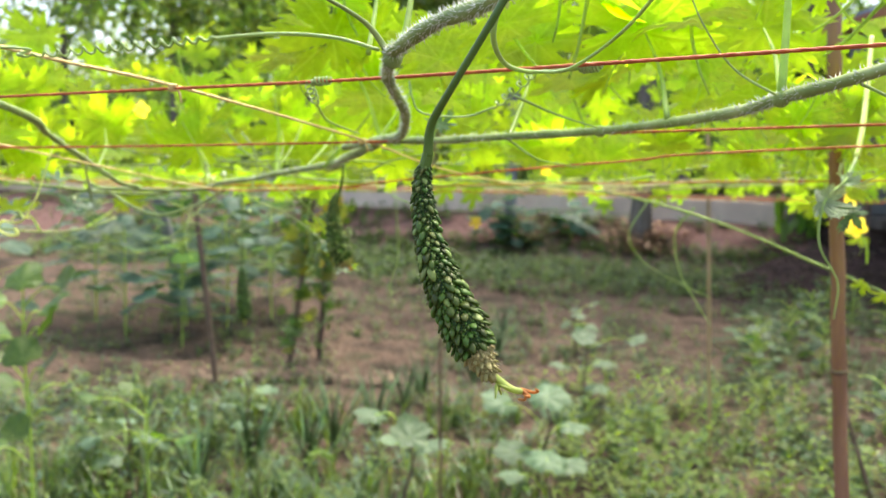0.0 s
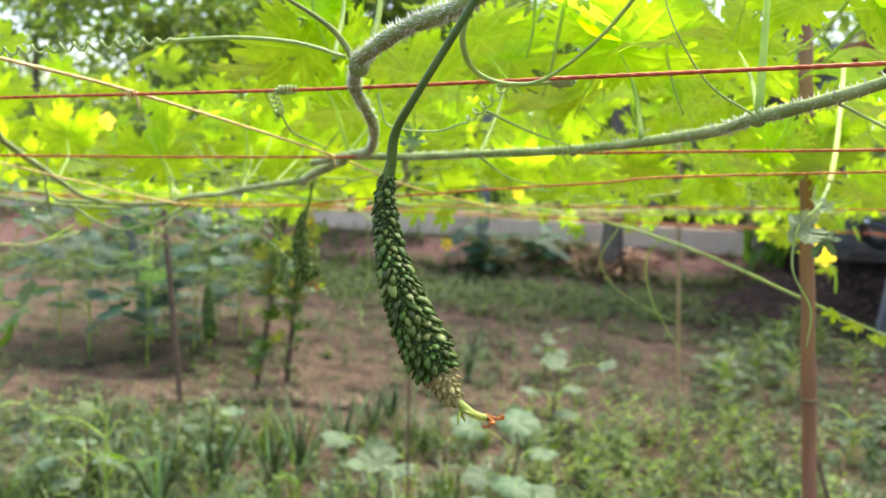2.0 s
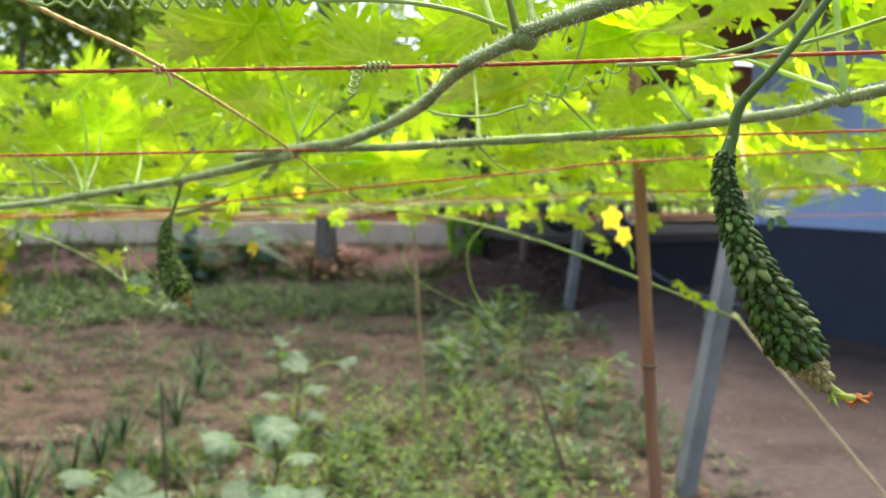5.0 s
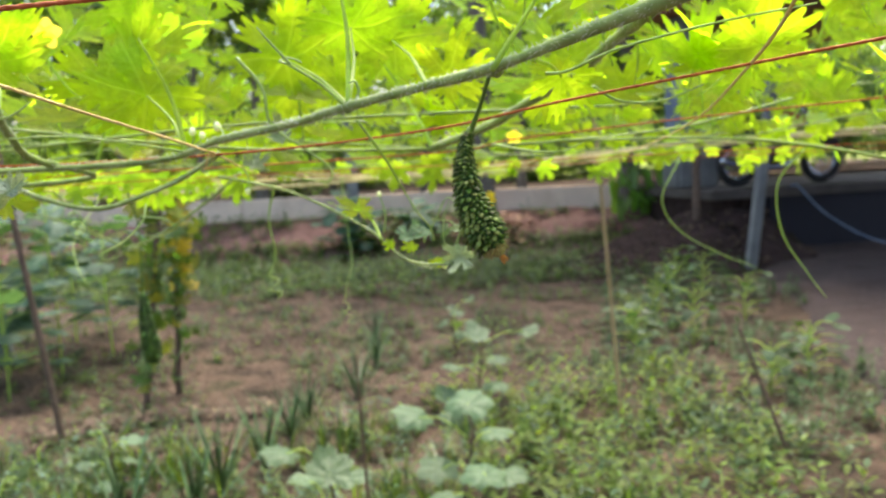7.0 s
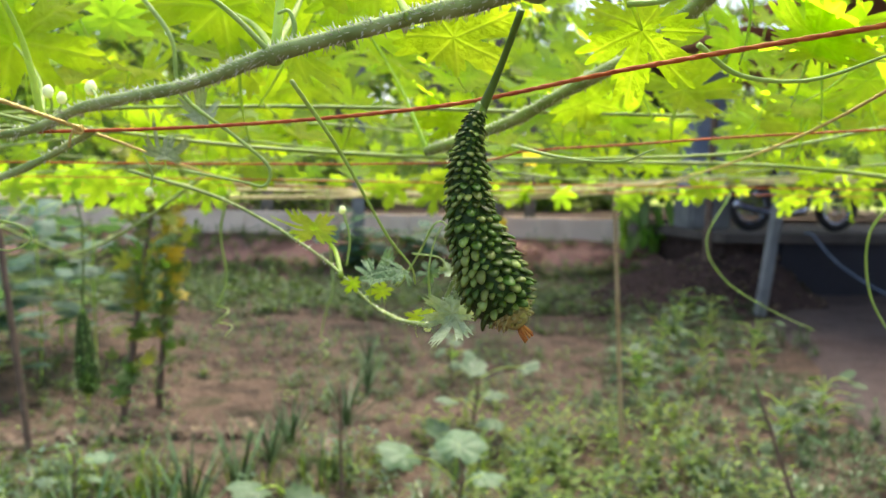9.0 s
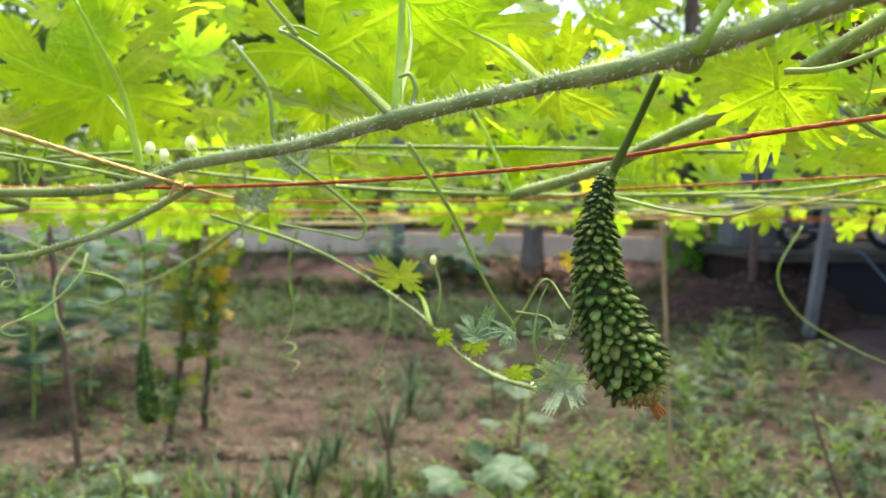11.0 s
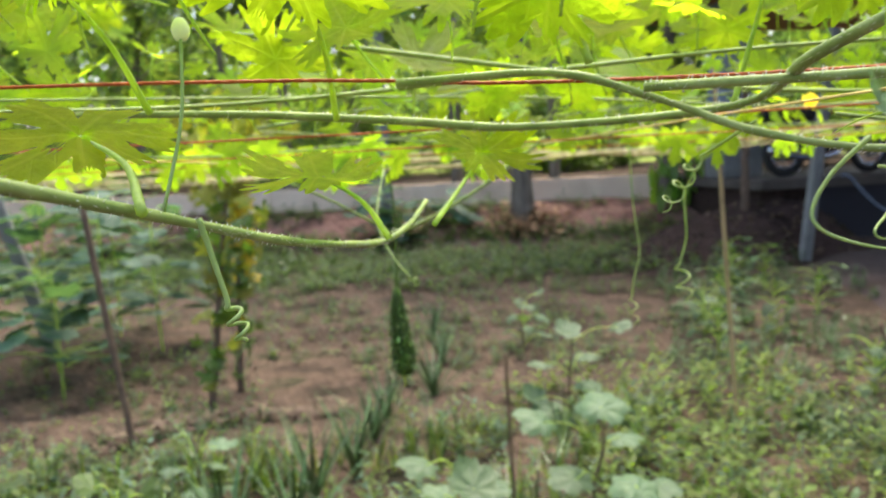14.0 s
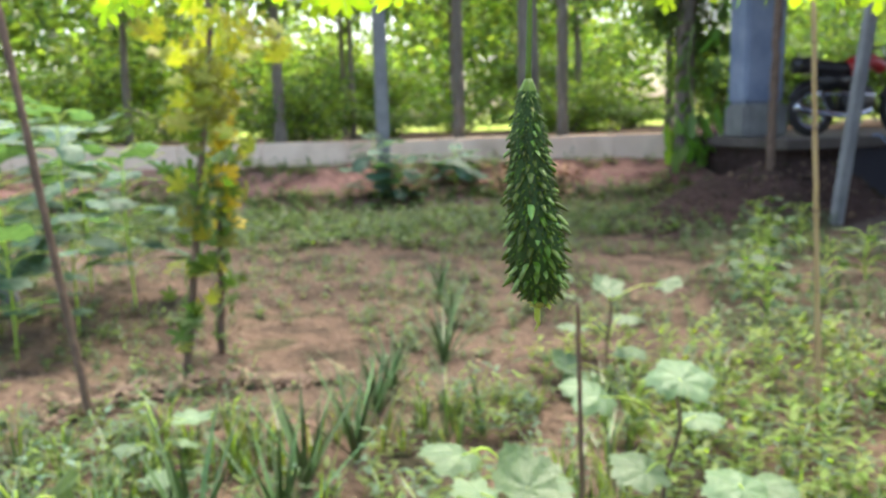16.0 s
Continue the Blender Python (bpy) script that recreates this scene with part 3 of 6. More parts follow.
def stem_node(owner, at, r):
    """The swollen joint of a stem."""
    bm = bmesh.new()
    bmesh.ops.create_icosphere(bm, subdivisions=3, radius=r)
    for v in bm.verts:
        v.co = v.co * (1 + 0.12 * noise.noise(v.co * 400)) + Vector(at) - Vector(owner.location)
        v.co.z -= 0.0006
    part("stem_node", bm, M["stem"], owner)


stem_node(va, (0.0115, 0.424, 1.5405), 0.0043)
stem_node(va, (0.181, 0.43, 1.528), 0.0036)
stem_node(va, (0.125, 0.551, 1.516), 0.0034)
stem_node(vb, (-0.154, 0.936, 1.473), 0.0036)
stem_node(vb, (-0.078, 0.872, 1.487), 0.0048)
# branches further left and below the strings
stem(vc, [(-0.70, 0.90, 1.446), (-0.66, 0.96, 1.427), (-0.61, 1.048, 1.404), (-0.575, 1.112, 1.388), (-0.545, 1.17, 1.378), (-0.521, 1.212, 1.3735), (-0.500, 1.25, 1.378), (-0.480, 1.30, 1.388)], 0.0019, 0.0017, 525, seed=7, hair_len=0.0019)
stem(vc, [(-0.52, 1.14, 1.452), (-0.454, 1.12, 1.453), (-0.41, 1.11, 1.440), (-0.372, 1.09, 1.423), (-0.33, 1.065, 1.414), (-0.295, 1.055, 1.422), (-0.265, 1.05, 1.434), (-0.238, 1.045, 1.450)], 0.0019, 0.0017, 375, seed=8, hair_len=0.0019)
stem(vc, [(-0.80, 1.24, 1.450), (-0.614, 1.20, 1.445), (-0.513, 1.20, 1.438), (-0.441, 1.20, 1.432), (-0.347, 1.15, 1.437), (-0.367, 1.06, 1.452), (-0.363, 1.0, 1.466), (-0.354, 0.95, 1.476), (-0.344, 0.90, 1.486), (-0.334, 0.85, 1.495), (-0.320, 0.78, 1.509), (-0.304, 0.70, 1.525), (-0.36, 0.55, 1.565), (-0.55, 0.42, 1.61), (-0.9, 0.3, 1.66)], 0.0020, 0.0031, 1050, seed=9)
stem(vb, [(-0.25, 1.20, 1.432), (-0.194, 1.15, 1.418), (-0.159, 1.13, 1.402), (-0.126, 1.10, 1.382), (-0.098, 1.08, 1.357), (-0.075, 1.06, 1.353), (-0.066, 1.03, 1.380)], 0.0013, 0.0004, 180, seed=10, hair_len=0.0019)


# ---- gourds ----
def gourd(axis, radius, label, stalk, warts=330, wart=0.0026, pale=0.25, tip_from=0.82, seed=1, tip=0, long=1.35, large=0.2, end_mat="tan", skin_mat="gourd", light="pale_wart", slim=1.0, out=0.2, start=0.05):
    """A warty fruit hanging along an axis; radius(u) from its neck to its tip."""
    r = random.Random(seed)
    line = smooth_line(axis, 14)
    g = thing("bitter_gourd", line[0], label, "bitter gourd", "bitter gourds")
    off = Vector(g.location)
    n = len(line)
    peak = max(radius(k / 20) for k in range(21))

    def frame_at(u):
        i = min(int(u * (n - 1)), n - 2)
        p = line[i].lerp(line[i + 1], u * (n - 1) - i)
        way = (line[i + 1] - line[i]).normalized()
        s = way.cross(Vector((0.2, 1, 0))).normalized()
        return p - off, way, s, way.cross(s)

    body = bmesh.new()
    sides = 28
    cut = round(tip_from * 56)

    def skin(bm, k0, k1):
        rings = []
        for k in range(k0, k1 + 1):
            u = k / 56
            p, way, s, t = frame_at(u)
            ring = []
            for j in range(sides):
                a = 2 * math.pi * j / sides
                rr = radius(u) * (1 + 0.06 * math.cos(8 * a) + 0.04 * noise.noise(Vector((math.cos(a) * 2, math.sin(a) * 2, u * 14 + seed))))
                ring.append(bm.verts.new(p + rr * (math.cos(a) * s + math.sin(a) * t)))
            rings.append(ring)
        for a, b in zip(rings, rings[1:]):
            for j in range(sides):
                bm.faces.new((a[j], b[j], b[(j + 1) % sides], a[(j + 1) % sides]))
        bm.faces.new(rings[0])
        bm.faces.new(rings[-1][::-1])

    skin(body, 0, cut)
    first = len(body.faces)
    skin(body, cut, 56)
    body.faces.ensure_lookup_table()
    for f in body.faces[first:]:
        f.material_index = 1
    for f in body.faces[: sides * (2 + round(50 * (start - 0.04)))]:
        f.material_index = 2
    balls = []
    for level in (1, 2):
        ball = bmesh.new()
        bmesh.ops.create_icosphere(ball, subdivisions=level, radius=1)
        balls.append(([v.co.copy() for v in ball.verts], [[v.index for v in f.verts] for f in ball.faces]))
        ball.free()

    def add(bm, u, a, size, slot):
        p, way, s, t = frame_at(u)
        nrm = math.cos(a) * s + math.sin(a) * t
        side = way.cross(nrm)
        bv, bf = balls[size > wart * 0.7]
        at = p + nrm * (radius(u) + size * 0.38)
        kick = r.uniform(0.1, 0.6)
        lean = (nrm + way * kick).normalized()
        along = (way + nrm * (out + r.uniform(-0.3, 0.3)) + side * r.uniform(-0.2, 0.2)).normalized()
        lg = long * r.uniform(0.75, 1.25)
        # egg-shaped, drawn out towards the lower end
        vs = [bm.verts.new(at + along * (c.x * size * lg) + side * (c.y * size * slim * (1 - 0.38 * c.x)) + lean * (c.z * size * (1 - 0.25 * c.x))) for c in bv]
        for f in bf:
            bm.faces.new([vs[j] for j in f]).material_index = slot

    knobs = bmesh.new()
    spots, sizes = np.zeros((warts, 3)), np.zeros(warts)
    done = 0
    for _ in range(warts * 16):
        if done >= warts:
            break
        u = r.uniform(start, 0.97)
        a = r.uniform(0, 6.283)
        if r.random() > radius(u) / peak + 0.15:
            continue
        big = done < warts * large
        size = wart * (r.uniform(0.75, 1.3) if big else r.uniform(0.3, 0.65)) * float(np.interp(u, [0, 0.2, 0.5, 1], [0.4, 0.65, 1, 1])) * (0.7 if u > tip_from else 1)
        p, way, s, t = frame_at(u)
        at = p + (math.cos(a) * s + math.sin(a) * t) * (radius(u) + size * 0.4)
        if done and (np.linalg.norm(spots[:done] - np.array(at), axis=1) < 0.88 * (sizes[:done] + size)).any():
            continue
        spots[done], sizes[done] = at, size
        done += 1
        add(knobs, u, a, size, 2 if u > tip_from else 1 if (big and r.random() < pale) else 0)
    fruit = part("body", body, [M[skin_mat], M[end_mat], M["stalk"]], g)
    part("wart", knobs, [M["wart"], M[light], M[end_mat]], fruit, "crowded glossy warts")["kind"] = "stuff"
    p, way, s, t = frame_at(1.0)
    if tip:
        neck = bmesh.new()
        q = p + Vector((0.0086, -0.001, -0.0026)) * tip
        tube(neck, smooth_line([p - way * 0.003, p + (q - p) * 0.5 + way * 0.0006, q], 5), 0.0014, 0.0010, 8)
        for a in (0.3, 2.2, 4.3, 5.4):
            d = (math.cos(a) * s + math.sin(a) * t) * 0.0035
            tube(neck, [p + way * 0.001, p + way * 0.003 + d * 0.6, p + way * 0.0045 + d], 0.0007, 0.0002, 5)
        part("neck", neck, M["lime"], g, "yellow-green neck with sepals")
        fl = bmesh.new()
        for a in (0.5, 1.7, 3.0, 4.1, 5.3):
            d = (math.cos(a) * s + math.sin(a) * t)
            tube(fl, smooth_line([q - way * 0.001, q + (q - p) * 0.25 + d * 0.0014, q + (q - p) * 0.35 + d * 0.003, q + (q - p) * 0.2 + d * 0.0036], 4), 0.0006, 0.0004, 5)
        part("dried_flower", fl, M["dry"], g, "shrivelled orange flower")
    elif end_mat == "lime":
        part("tail", tube(bmesh.new(), smooth_line([p - way * 0.004, p + way * 0.006, p + way * 0.009 + s * 0.001, p + way * 0.014 - s * 0.001], 5), 0.0022, 0.0004, 8), M["lime"], g, "thin pale green tail")
    else:
        fl = bmesh.new()
        for k in range(9):
            a = k * 0.7
            d = (math.cos(a) * s + math.sin(a) * t)
            tube(fl, smooth_line([p - way * 0.001, p + way * 0.002 + d * 0.0016 * r.uniform(0.5, 1.2), p + way * r.uniform(0.003, 0.006) + d * 0.002], 3), 0.0009, 0.0004, 5)
        part("dried_flower", fl, M["dry"] if pale < 0.5 else M["lime"], g, "shrivelled flower remnant")
    part("stalk", tube(bmesh.new(), [v - off for v in smooth_line(stalk, 10)], 0.0012, radius(0) * 0.99, 14, 0, lambda u: 1.0 - 0.16 * math.sin(math.pi * u) ** 2), M["stalk"], g, "smooth dark green stalk")
    return g


gourd([(0.0300, 0.336, 1.5000), (0.0285, 0.337, 1.489), (0.0310, 0.333, 1.4725), (0.0355, 0.329, 1.4600), (0.0410, 0.3265, 1.4490), (0.0470, 0.323, 1.4385), (0.0535, 0.3195, 1.4290)],
      lambda u: float(np.interp(u, [0, 0.06, 0.13, 0.22, 0.44, 0.62, 0.74, 0.86, 0.95, 1], [0.0017, 0.0019, 0.0024, 0.0031, 0.0047, 0.0060, 0.0068, 0.0047, 0.0024, 0.0012])),
      "slim dark green warty bitter gourd with tan tip", [(0.0555, 0.318, 1.552), (0.0480, 0.320, 1.5385), (0.0370, 0.327, 1.520), (0.0310, 0.334, 1.509), (0.0300, 0.336, 1.499)], 3000, 0.00122, 0.22, 0.85, 1, 1.0, 1.65, 0.12, out=0.55, start=0.07)
gourd([(-0.0815, 0.92, 1.457), (-0.0855, 0.919, 1.446), (-0.0868, 0.918, 1.430), (-0.0850, 0.916, 1.414), (-0.0800, 0.914, 1.400), (-0.0745, 0.912, 1.388), (-0.0680, 0.910, 1.3785)],
      lambda u: float(np.interp(u, [0, 0.06, 0.12, 0.28, 0.46, 0.64, 0.78, 0.88, 0.95, 1], [0.0018, 0.0026, 0.0034, 0.0058, 0.0078, 0.0105, 0.0118, 0.0094, 0.0058, 0.0026])),
      "plump dark green warty bitter gourd with dried orange flower", [(-0.074, 0.9, 1.486), (-0.077, 0.912, 1.470), (-0.0815, 0.92, 1.455)], 2000, 0.00165, 0.42, 0.90, 2, 0, 1.25, 0.24, out=0.9)
gourd([(-0.4275, 1.838, 1.240), (-0.4275, 1.839, 1.215), (-0.426, 1.84, 1.185), (-0.4235, 1.84, 1.155), (-0.4215, 1.841, 1.128), (-0.4222, 1.841, 1.112)],
      lambda u: float(np.interp(u, [0, 0.05, 0.22, 0.45, 0.68, 0.80, 0.90, 0.96, 1], [0.0018, 0.0048, 0.0088, 0.0126, 0.0152, 0.0142, 0.0096, 0.0052, 0.0024])),
      "long dark green bitter gourd with pale warty ridges", [(-0.434, 1.822, 1.405), (-0.4265, 1.836, 1.36), (-0.4255, 1.839, 1.30), (-0.4275, 1.838, 1.238)], 900, 0.0026, 0.34, 0.94, 3, 0, 1.7, 0.24, "lime", "green_skin", "bright_wart", 0.62, 1.0, 0.05)


# ---- trellis ----
def rope(name, pts, r, mat, label, group="trellis strings"):
    line = smooth_line(pts, 6)
    o = thing(name, line[0], label, "string", group)
    off = Vector(o.location)
    # two twisted strands
    fine = []
    for a, b in zip(line, line[1:]):
        m = max(1, int((b - a).length / 0.0022))
        fine += [a.lerp(b, k / m) for k in range(m)]
    fine.append(line[-1])
    cap = 1900 if mat == "red_rope" else 1100
    if len(fine) > cap:
        fine = [fine[int(i * (len(fine) - 1) / cap)] for i in range(cap + 1)]
    step = (fine[1] - fine[0]).length
    pitch = max(r * 9, step * 6)
    for ph in (0, math.pi):
        s = []
        for i, p in enumerate(fine):
            d = (fine[min(i + 1, len(fine) - 1)] - fine[max(0, i - 1)]).normalized()
            n1 = d.cross(Vector((0, 0, 1))).normalized()
            n2 = d.cross(n1)
            ang = i * step / pitch * 6.283 + ph
            s.append(p - off + 0.2 * r * (math.cos(ang) * n1 + math.sin(ang) * n2))
        part("strand", tube(bmesh.new(), s, r * 0.76, None, 6), M[mat], o)
    return o


RED = "thin twisted red string stretched tight across the trellis"
rope("red_string", [(-2.2, 1.10, 1.47), (-0.75, 0.70, 1.508), (-0.113, 0.509, 1.531), (0.2, 0.393, 1.546), (1.2, 0.02, 1.60)], 0.0010, "red_rope", RED)
rope("red_string", [(-2.4, 1.36, 1.43), (-0.54, 0.82, 1.490), (-0.34, 0.762, 1.4955), (-0.028, 0.668, 1.507), (0.297, 0.548, 1.524), (1.5, 0.12, 1.58)], 0.0010, "red_rope", RED)
rope("red_string", [(-2.2, 1.76, 1.50), (-0.75, 1.225, 1.463), (-0.45, 1.125, 1.4495), (-0.243, 1.04, 1.449), (-0.10, 0.968, 1.458), (-0.015, 0.885, 1.472), (0.17, 0.722, 1.497), (0.37, 0.602, 1.516), (1.6, -0.1, 1.60)], 0.0010, "red_rope", RED)
rope("red_string", [(-2.4, 1.62, 1.425), (-0.25, 1.40, 1.440), (0.059, 1.224, 1.456), (0.30, 1.06, 1.472), (1.4, 0.5, 1.53)], 0.0010, "red_rope", RED)
rope("red_string", [(-2.4, 1.92, 1.418), (-0.763, 1.773, 1.422), (-0.3, 1.66, 1.426), (0.9, 1.55, 1.43), (2.2, 1.3, 1.44)], 0.0009, "red_rope", RED)
rope("red_string", [(-2.6, 2.2, 1.408), (-0.843, 2.088, 1.411), (-0.17, 1.99, 1.415), (1.2, 2.0, 1.414), (2.4, 1.9, 1.42)], 0.0009, "red_rope", RED)
YEL = "twisted straw-yellow string tied across the red strings"
yellow = [
    rope("yellow_string", [(-0.33, 0.10, 1.59), (-0.175, 0.405, 1.545), (-0.113, 0.508, 1.5325), (-0.030, 0.662, 1.509), (0.05, 0.83, 1.481), (0.22, 1.25, 1.45), (0.6, 2.35, 1.405)], 0.0010, "yellow_rope", YEL),
    rope("yellow_string", [(-0.51, 0.44, 1.56), (-0.4376, 0.60, 1.5319), (-0.3464, 0.80, 1.4929), (-0.3007, 0.90, 1.4734), (-0.243, 1.035, 1.4505), (-0.233, 1.40, 1.437), (-0.20, 2.35, 1.405)], 0.0010, "yellow_rope", YEL),
    rope("yellow_string", [(-0.95, 1.0, 1.47), (-0.763, 1.551, 1.431), (-0.70, 1.78, 1.4225), (-0.613, 2.052, 1.413), (-0.52, 2.37, 1.405)], 0.0012, "yellow_rope", YEL),
]


def knot(owner, at, way):
    """Two turns of the string round another, with a loose end."""
    a, w, off = Vector(at), Vector(way).normalized(), Vector(owner.location)
    line = coil_line(a - w * 0.0022, a + w * 0.0022, 0.0017, 2.5, 12) + [a + w * 0.004 + Vector((0, 0, -0.003)), a + w * 0.005 + Vector((0, 0, -0.008))]
    part("knot", tube(bmesh.new(), [p - off for p in line], 0.0008, 0.0006, 6), M["yellow_rope"], owner)


knot(yellow[0], (-0.113, 0.509, 1.5315), (0.31, -0.116, 0.015))
knot(yellow[0], (-0.029, 0.667, 1.5075), (0.33, -0.117, 0.017))
knot(yellow[1], (-0.243, 1.037, 1.4495), (-0.2, 0.08, 0.0))
for k in range(5):
    q = random.Random(60 + k)
    pts = [(x, 2.4 + (0.35 if x > 2 else 0) + q.uniform(-0.05, 0.05), z + q.uniform(-0.022, 0.022)) for x, z in ((-3.6, 1.385), (-2.4, 1.39), (-1.4, 1.39), (-0.8, 1.39), (-0.2, 1.396), (0.3, 1.402), (0.9, 1.435), (1.8, 1.46), (2.9, 1.50))]
    rope("straw_rope", pts, 0.0034 - 0.0004 * k, "straw", "pale straw rope along the far edge of the trellis", "trellis edge ropes")


def pole(name, base, top, r0, r1, mat, label, cat, knots=0, group="", seed=0):
    o = thing(name, base, label, cat, group)
    b, t = Vector(base), Vector(top)
    rr = random.Random(seed)
    n = 40
    line = [(b.lerp(t, i / n) - b) + Vector((rr.uniform(-1, 1), rr.uniform(-1, 1), 0)) * r0 * 0.12 for i in range(n + 1)]
    line[0].z -= 0.03
    swell = (lambda u: 1 + 0.16 * max(0, math.cos(u * math.pi * 2 * knots)) ** 24) if knots else (lambda u: 1 + 0.05 * math.sin(u * 23))
    part("shaft", tube(bmesh.new(), line, r0, r1, 12, 0, swell), M[mat], o)
    if knots:
        for k in range(1, knots):
            u = k / knots
            p, rad = (b.lerp(t, u) - b), r0 + (r1 - r0) * u
            d = (t - b).normalized() * rad * 0.35
            part("node_ring", tube(bmesh.new(), [p - d, p, p + d], rad * 1.12, None, 12, 0, lambda u: 1 + 0.16 * math.sin(math.pi * u)), M["stick"], o, "dark ring of a bamboo joint")
    return o


c = pole("bamboo_stake", (0.61, 0.96, 0), (0.42, 0.96, 1.9), 0.0085, 0.0075, "bamboo", "upright reddish bamboo stake at the trellis edge", "stake", 6, "trellis stakes", 1)
pole("bamboo_stake", (1.345, 3.85, 0), (1.225, 3.85, 1.72), 0.0095, 0.008, "cane", "thin pale bamboo stake standing in the weeds", "stake", 6, "trellis stakes", 2)
pole("wooden_stake", (-1.345, 4.75, 0), (-1.53, 4.75, 1.75), 0.017, 0.014, "stick", "dark leaning wooden stake", "stake", 0, "trellis stakes", 3)
pole("dry_stick", (1.86, 3.25, 0), (1.675, 3.41, 0.67), 0.010, 0.007, "stick", "dark dry stick leaning in the weeds", "stick", 0, "", 9)
pole("iron_rod", (0.035, 2.88, 0), (0.012, 2.872, 0.845), 0.0055, 0.0045, "stick", "thin rusty rod standing in the plants", "rod", 0, "", 4)
pole("wooden_stake", (-1.03, 5.30, 0), (-0.80, 5.30, 1.66), 0.02, 0.012, "stick", "dark stake wound with a yellowing vine", "stake", 0, "trellis stakes", 5)
pole("wooden_stake", (-0.89, 5.72, 0), (-0.80, 5.72, 1.5), 0.02, 0.012, "stick", "dark stake wound with a yellowing vine", "stake", 0, "trellis stakes", 6)


def flat_post(base, top, w, label, rust=False):
    o = thing("metal_post", base, label, "post", "leaning grey posts")
    b, t = Vector(base), Vector(top)
    line = [Vector((0, 0, -0.05)), (t - b)]
    bm = tube(bmesh.new(), line, w, None, 4)
    bmesh.ops.bevel(bm, geom=bm.edges[:], offset=w * 0.16, segments=2, affect="EDGES")
    part("shaft", bm, M["post"], o, smooth=False)
    if rust:
        part("bracket", tube(bmesh.new(), [(t - b) * 0.955, (t - b) * 1.01], w * 1.12, None, 4), M["rust"], o, "rust-brown end", smooth=False)
    return o


flat_post((2.43, 3.2, 0), (2.75, 3.2, 1.60), 0.062, "leaning grey metal post beside the path", True)
flat_post((4.97, 8.4, 0), (5.30, 8.4, 2.5), 0.075, "leaning grey metal post at the far end of the path")
flat_post((-2.25, 7.0, 0), (-2.72, 7.0, 1.9), 0.06, "leaning grey post among the broad-leaved plants")


# ---- canopy of leaves over the strings ----
vf = vine("bitter gourd vine with broad sunlit leaves hanging over the path side")
vg = vine("bitter gourd vine with tall upright leaves between the strings")


def canopy():
    r = random.Random(5)
    count = {}
    for _ in range(1650):
        y = 0.50 + 2.35 * r.random() ** 1.15
        x = r.uniform(-0.85 - y * 0.75, 0.62 + y * 0.75)
        if y < 0.62 and x < 0.05 or y < 1.0 and x < -0.10:
            continue
        near = y < 1.4 and -0.95 < x < 0.6
        size = r.uniform(0.036, 0.058) if near else r.uniform(0.038, 0.06)
        lift = r.random() ** 1.6 * (0.10 + 0.11 * max(0, y - 0.7))
        z = trellis_z(y) + 0.006 + size * 0.95 + lift
        owner = (va if x > 0.0 else vg) if y < 0.95 else (vb if x > -0.3 else vc) if y < 1.35 else (vf if x > 0.45 else vd if x > -0.55 else ve)
        if count.get(owner.name, 0) >= 190:
            continue
        count[owner.name] = count.get(owner.name, 0) + 1
        mesh = r.choice(LEAVES) if near and r.random() < 0.93 else r.choice(OLD_SHADED_LEAVES) if r.random() < 0.25 else r.choice(SMALL_LEAVES)
        put_leaf(owner, mesh, (x, y, z), size, r.uniform(20, 80), r.uniform(-50, 50), r.uniform(-60, 60))


def edge_leaves():
    """Leaves that hang and lie over the straw ropes at the far edge."""
    r = random.Random(15)
    for k in range(390):
        hang = k % 5 < 2
        x = r.uniform(-2.1, 1.9) if not hang else -0.25 - abs(r.gauss(0, 0.8)) if k % 2 else r.uniform(-1.3, 1.3)
        y = r.uniform(2.3, 2.75) if k < 260 else r.uniform(1.75, 2.4)
        z = r.uniform(1.395, 1.435) if hang else r.uniform(1.43, 1.60)
        owner = vf if x > 0.45 else vd if x > -0.45 else ve
        # hanging and odd leaves take the darker leaf, as painted shade
        put_leaf(owner, r.choice(OLD_SHADED_LEAVES if hang or k % 2 else SMALL_LEAVES), (x, y, z), r.uniform(0.028, 0.046), r.uniform(65, 115) if hang else r.uniform(10, 75), r.uniform(140, 220) if hang else r.uniform(-60, 60), r.uniform(-60, 60))


canopy()
edge_leaves()

# stems that carry the far leaves
fr = random.Random(8)
for k in range(6):
    y = 1.25 + 0.2 * k
    owner = vd if k % 2 else ve
    x0 = -1.9 if k % 2 == 0 else -0.6
    pts = [(x0 + 0.42 * j, y + fr.uniform(-0.13, 0.13), trellis_z(y) + fr.uniform(0.0, 0.09)) for j in range(6)]
    stem(owner, pts, 0.0019, 0.0015, 0, seed=30 + k, sides=7)


# ---- ground plants ----
def blade(bm, at, way, length, width, bend, slot=0):
    """A small oval leaf of four faces."""
    a, w = Vector(at), Vector(way).normalized()
    s = w.cross(Vector((0, 0, 1)))
    s = (s if s.length > 1e-3 else Vector((1, 0, 0))).normalized() * width
    mid = a + w * length * 0.45 + Vector((0, 0, bend * length * 0.25))
    end = a + w * length + Vector((0, 0, -bend * length * 0.3))
    low, high = a.lerp(mid, 0.45), mid.lerp(end, 0.6)
    v = [bm.verts.new(p) for p in (a, low - s * 0.72, low + s * 0.72, mid - s, mid + s, high - s * 0.62, high + s * 0.62, end)]
    for f in ((0, 1, 2), (1, 3, 4, 2), (3, 5, 6, 4), (5, 7, 6)):
        bm.faces.new([v[i] for i in f]).material_index = slot


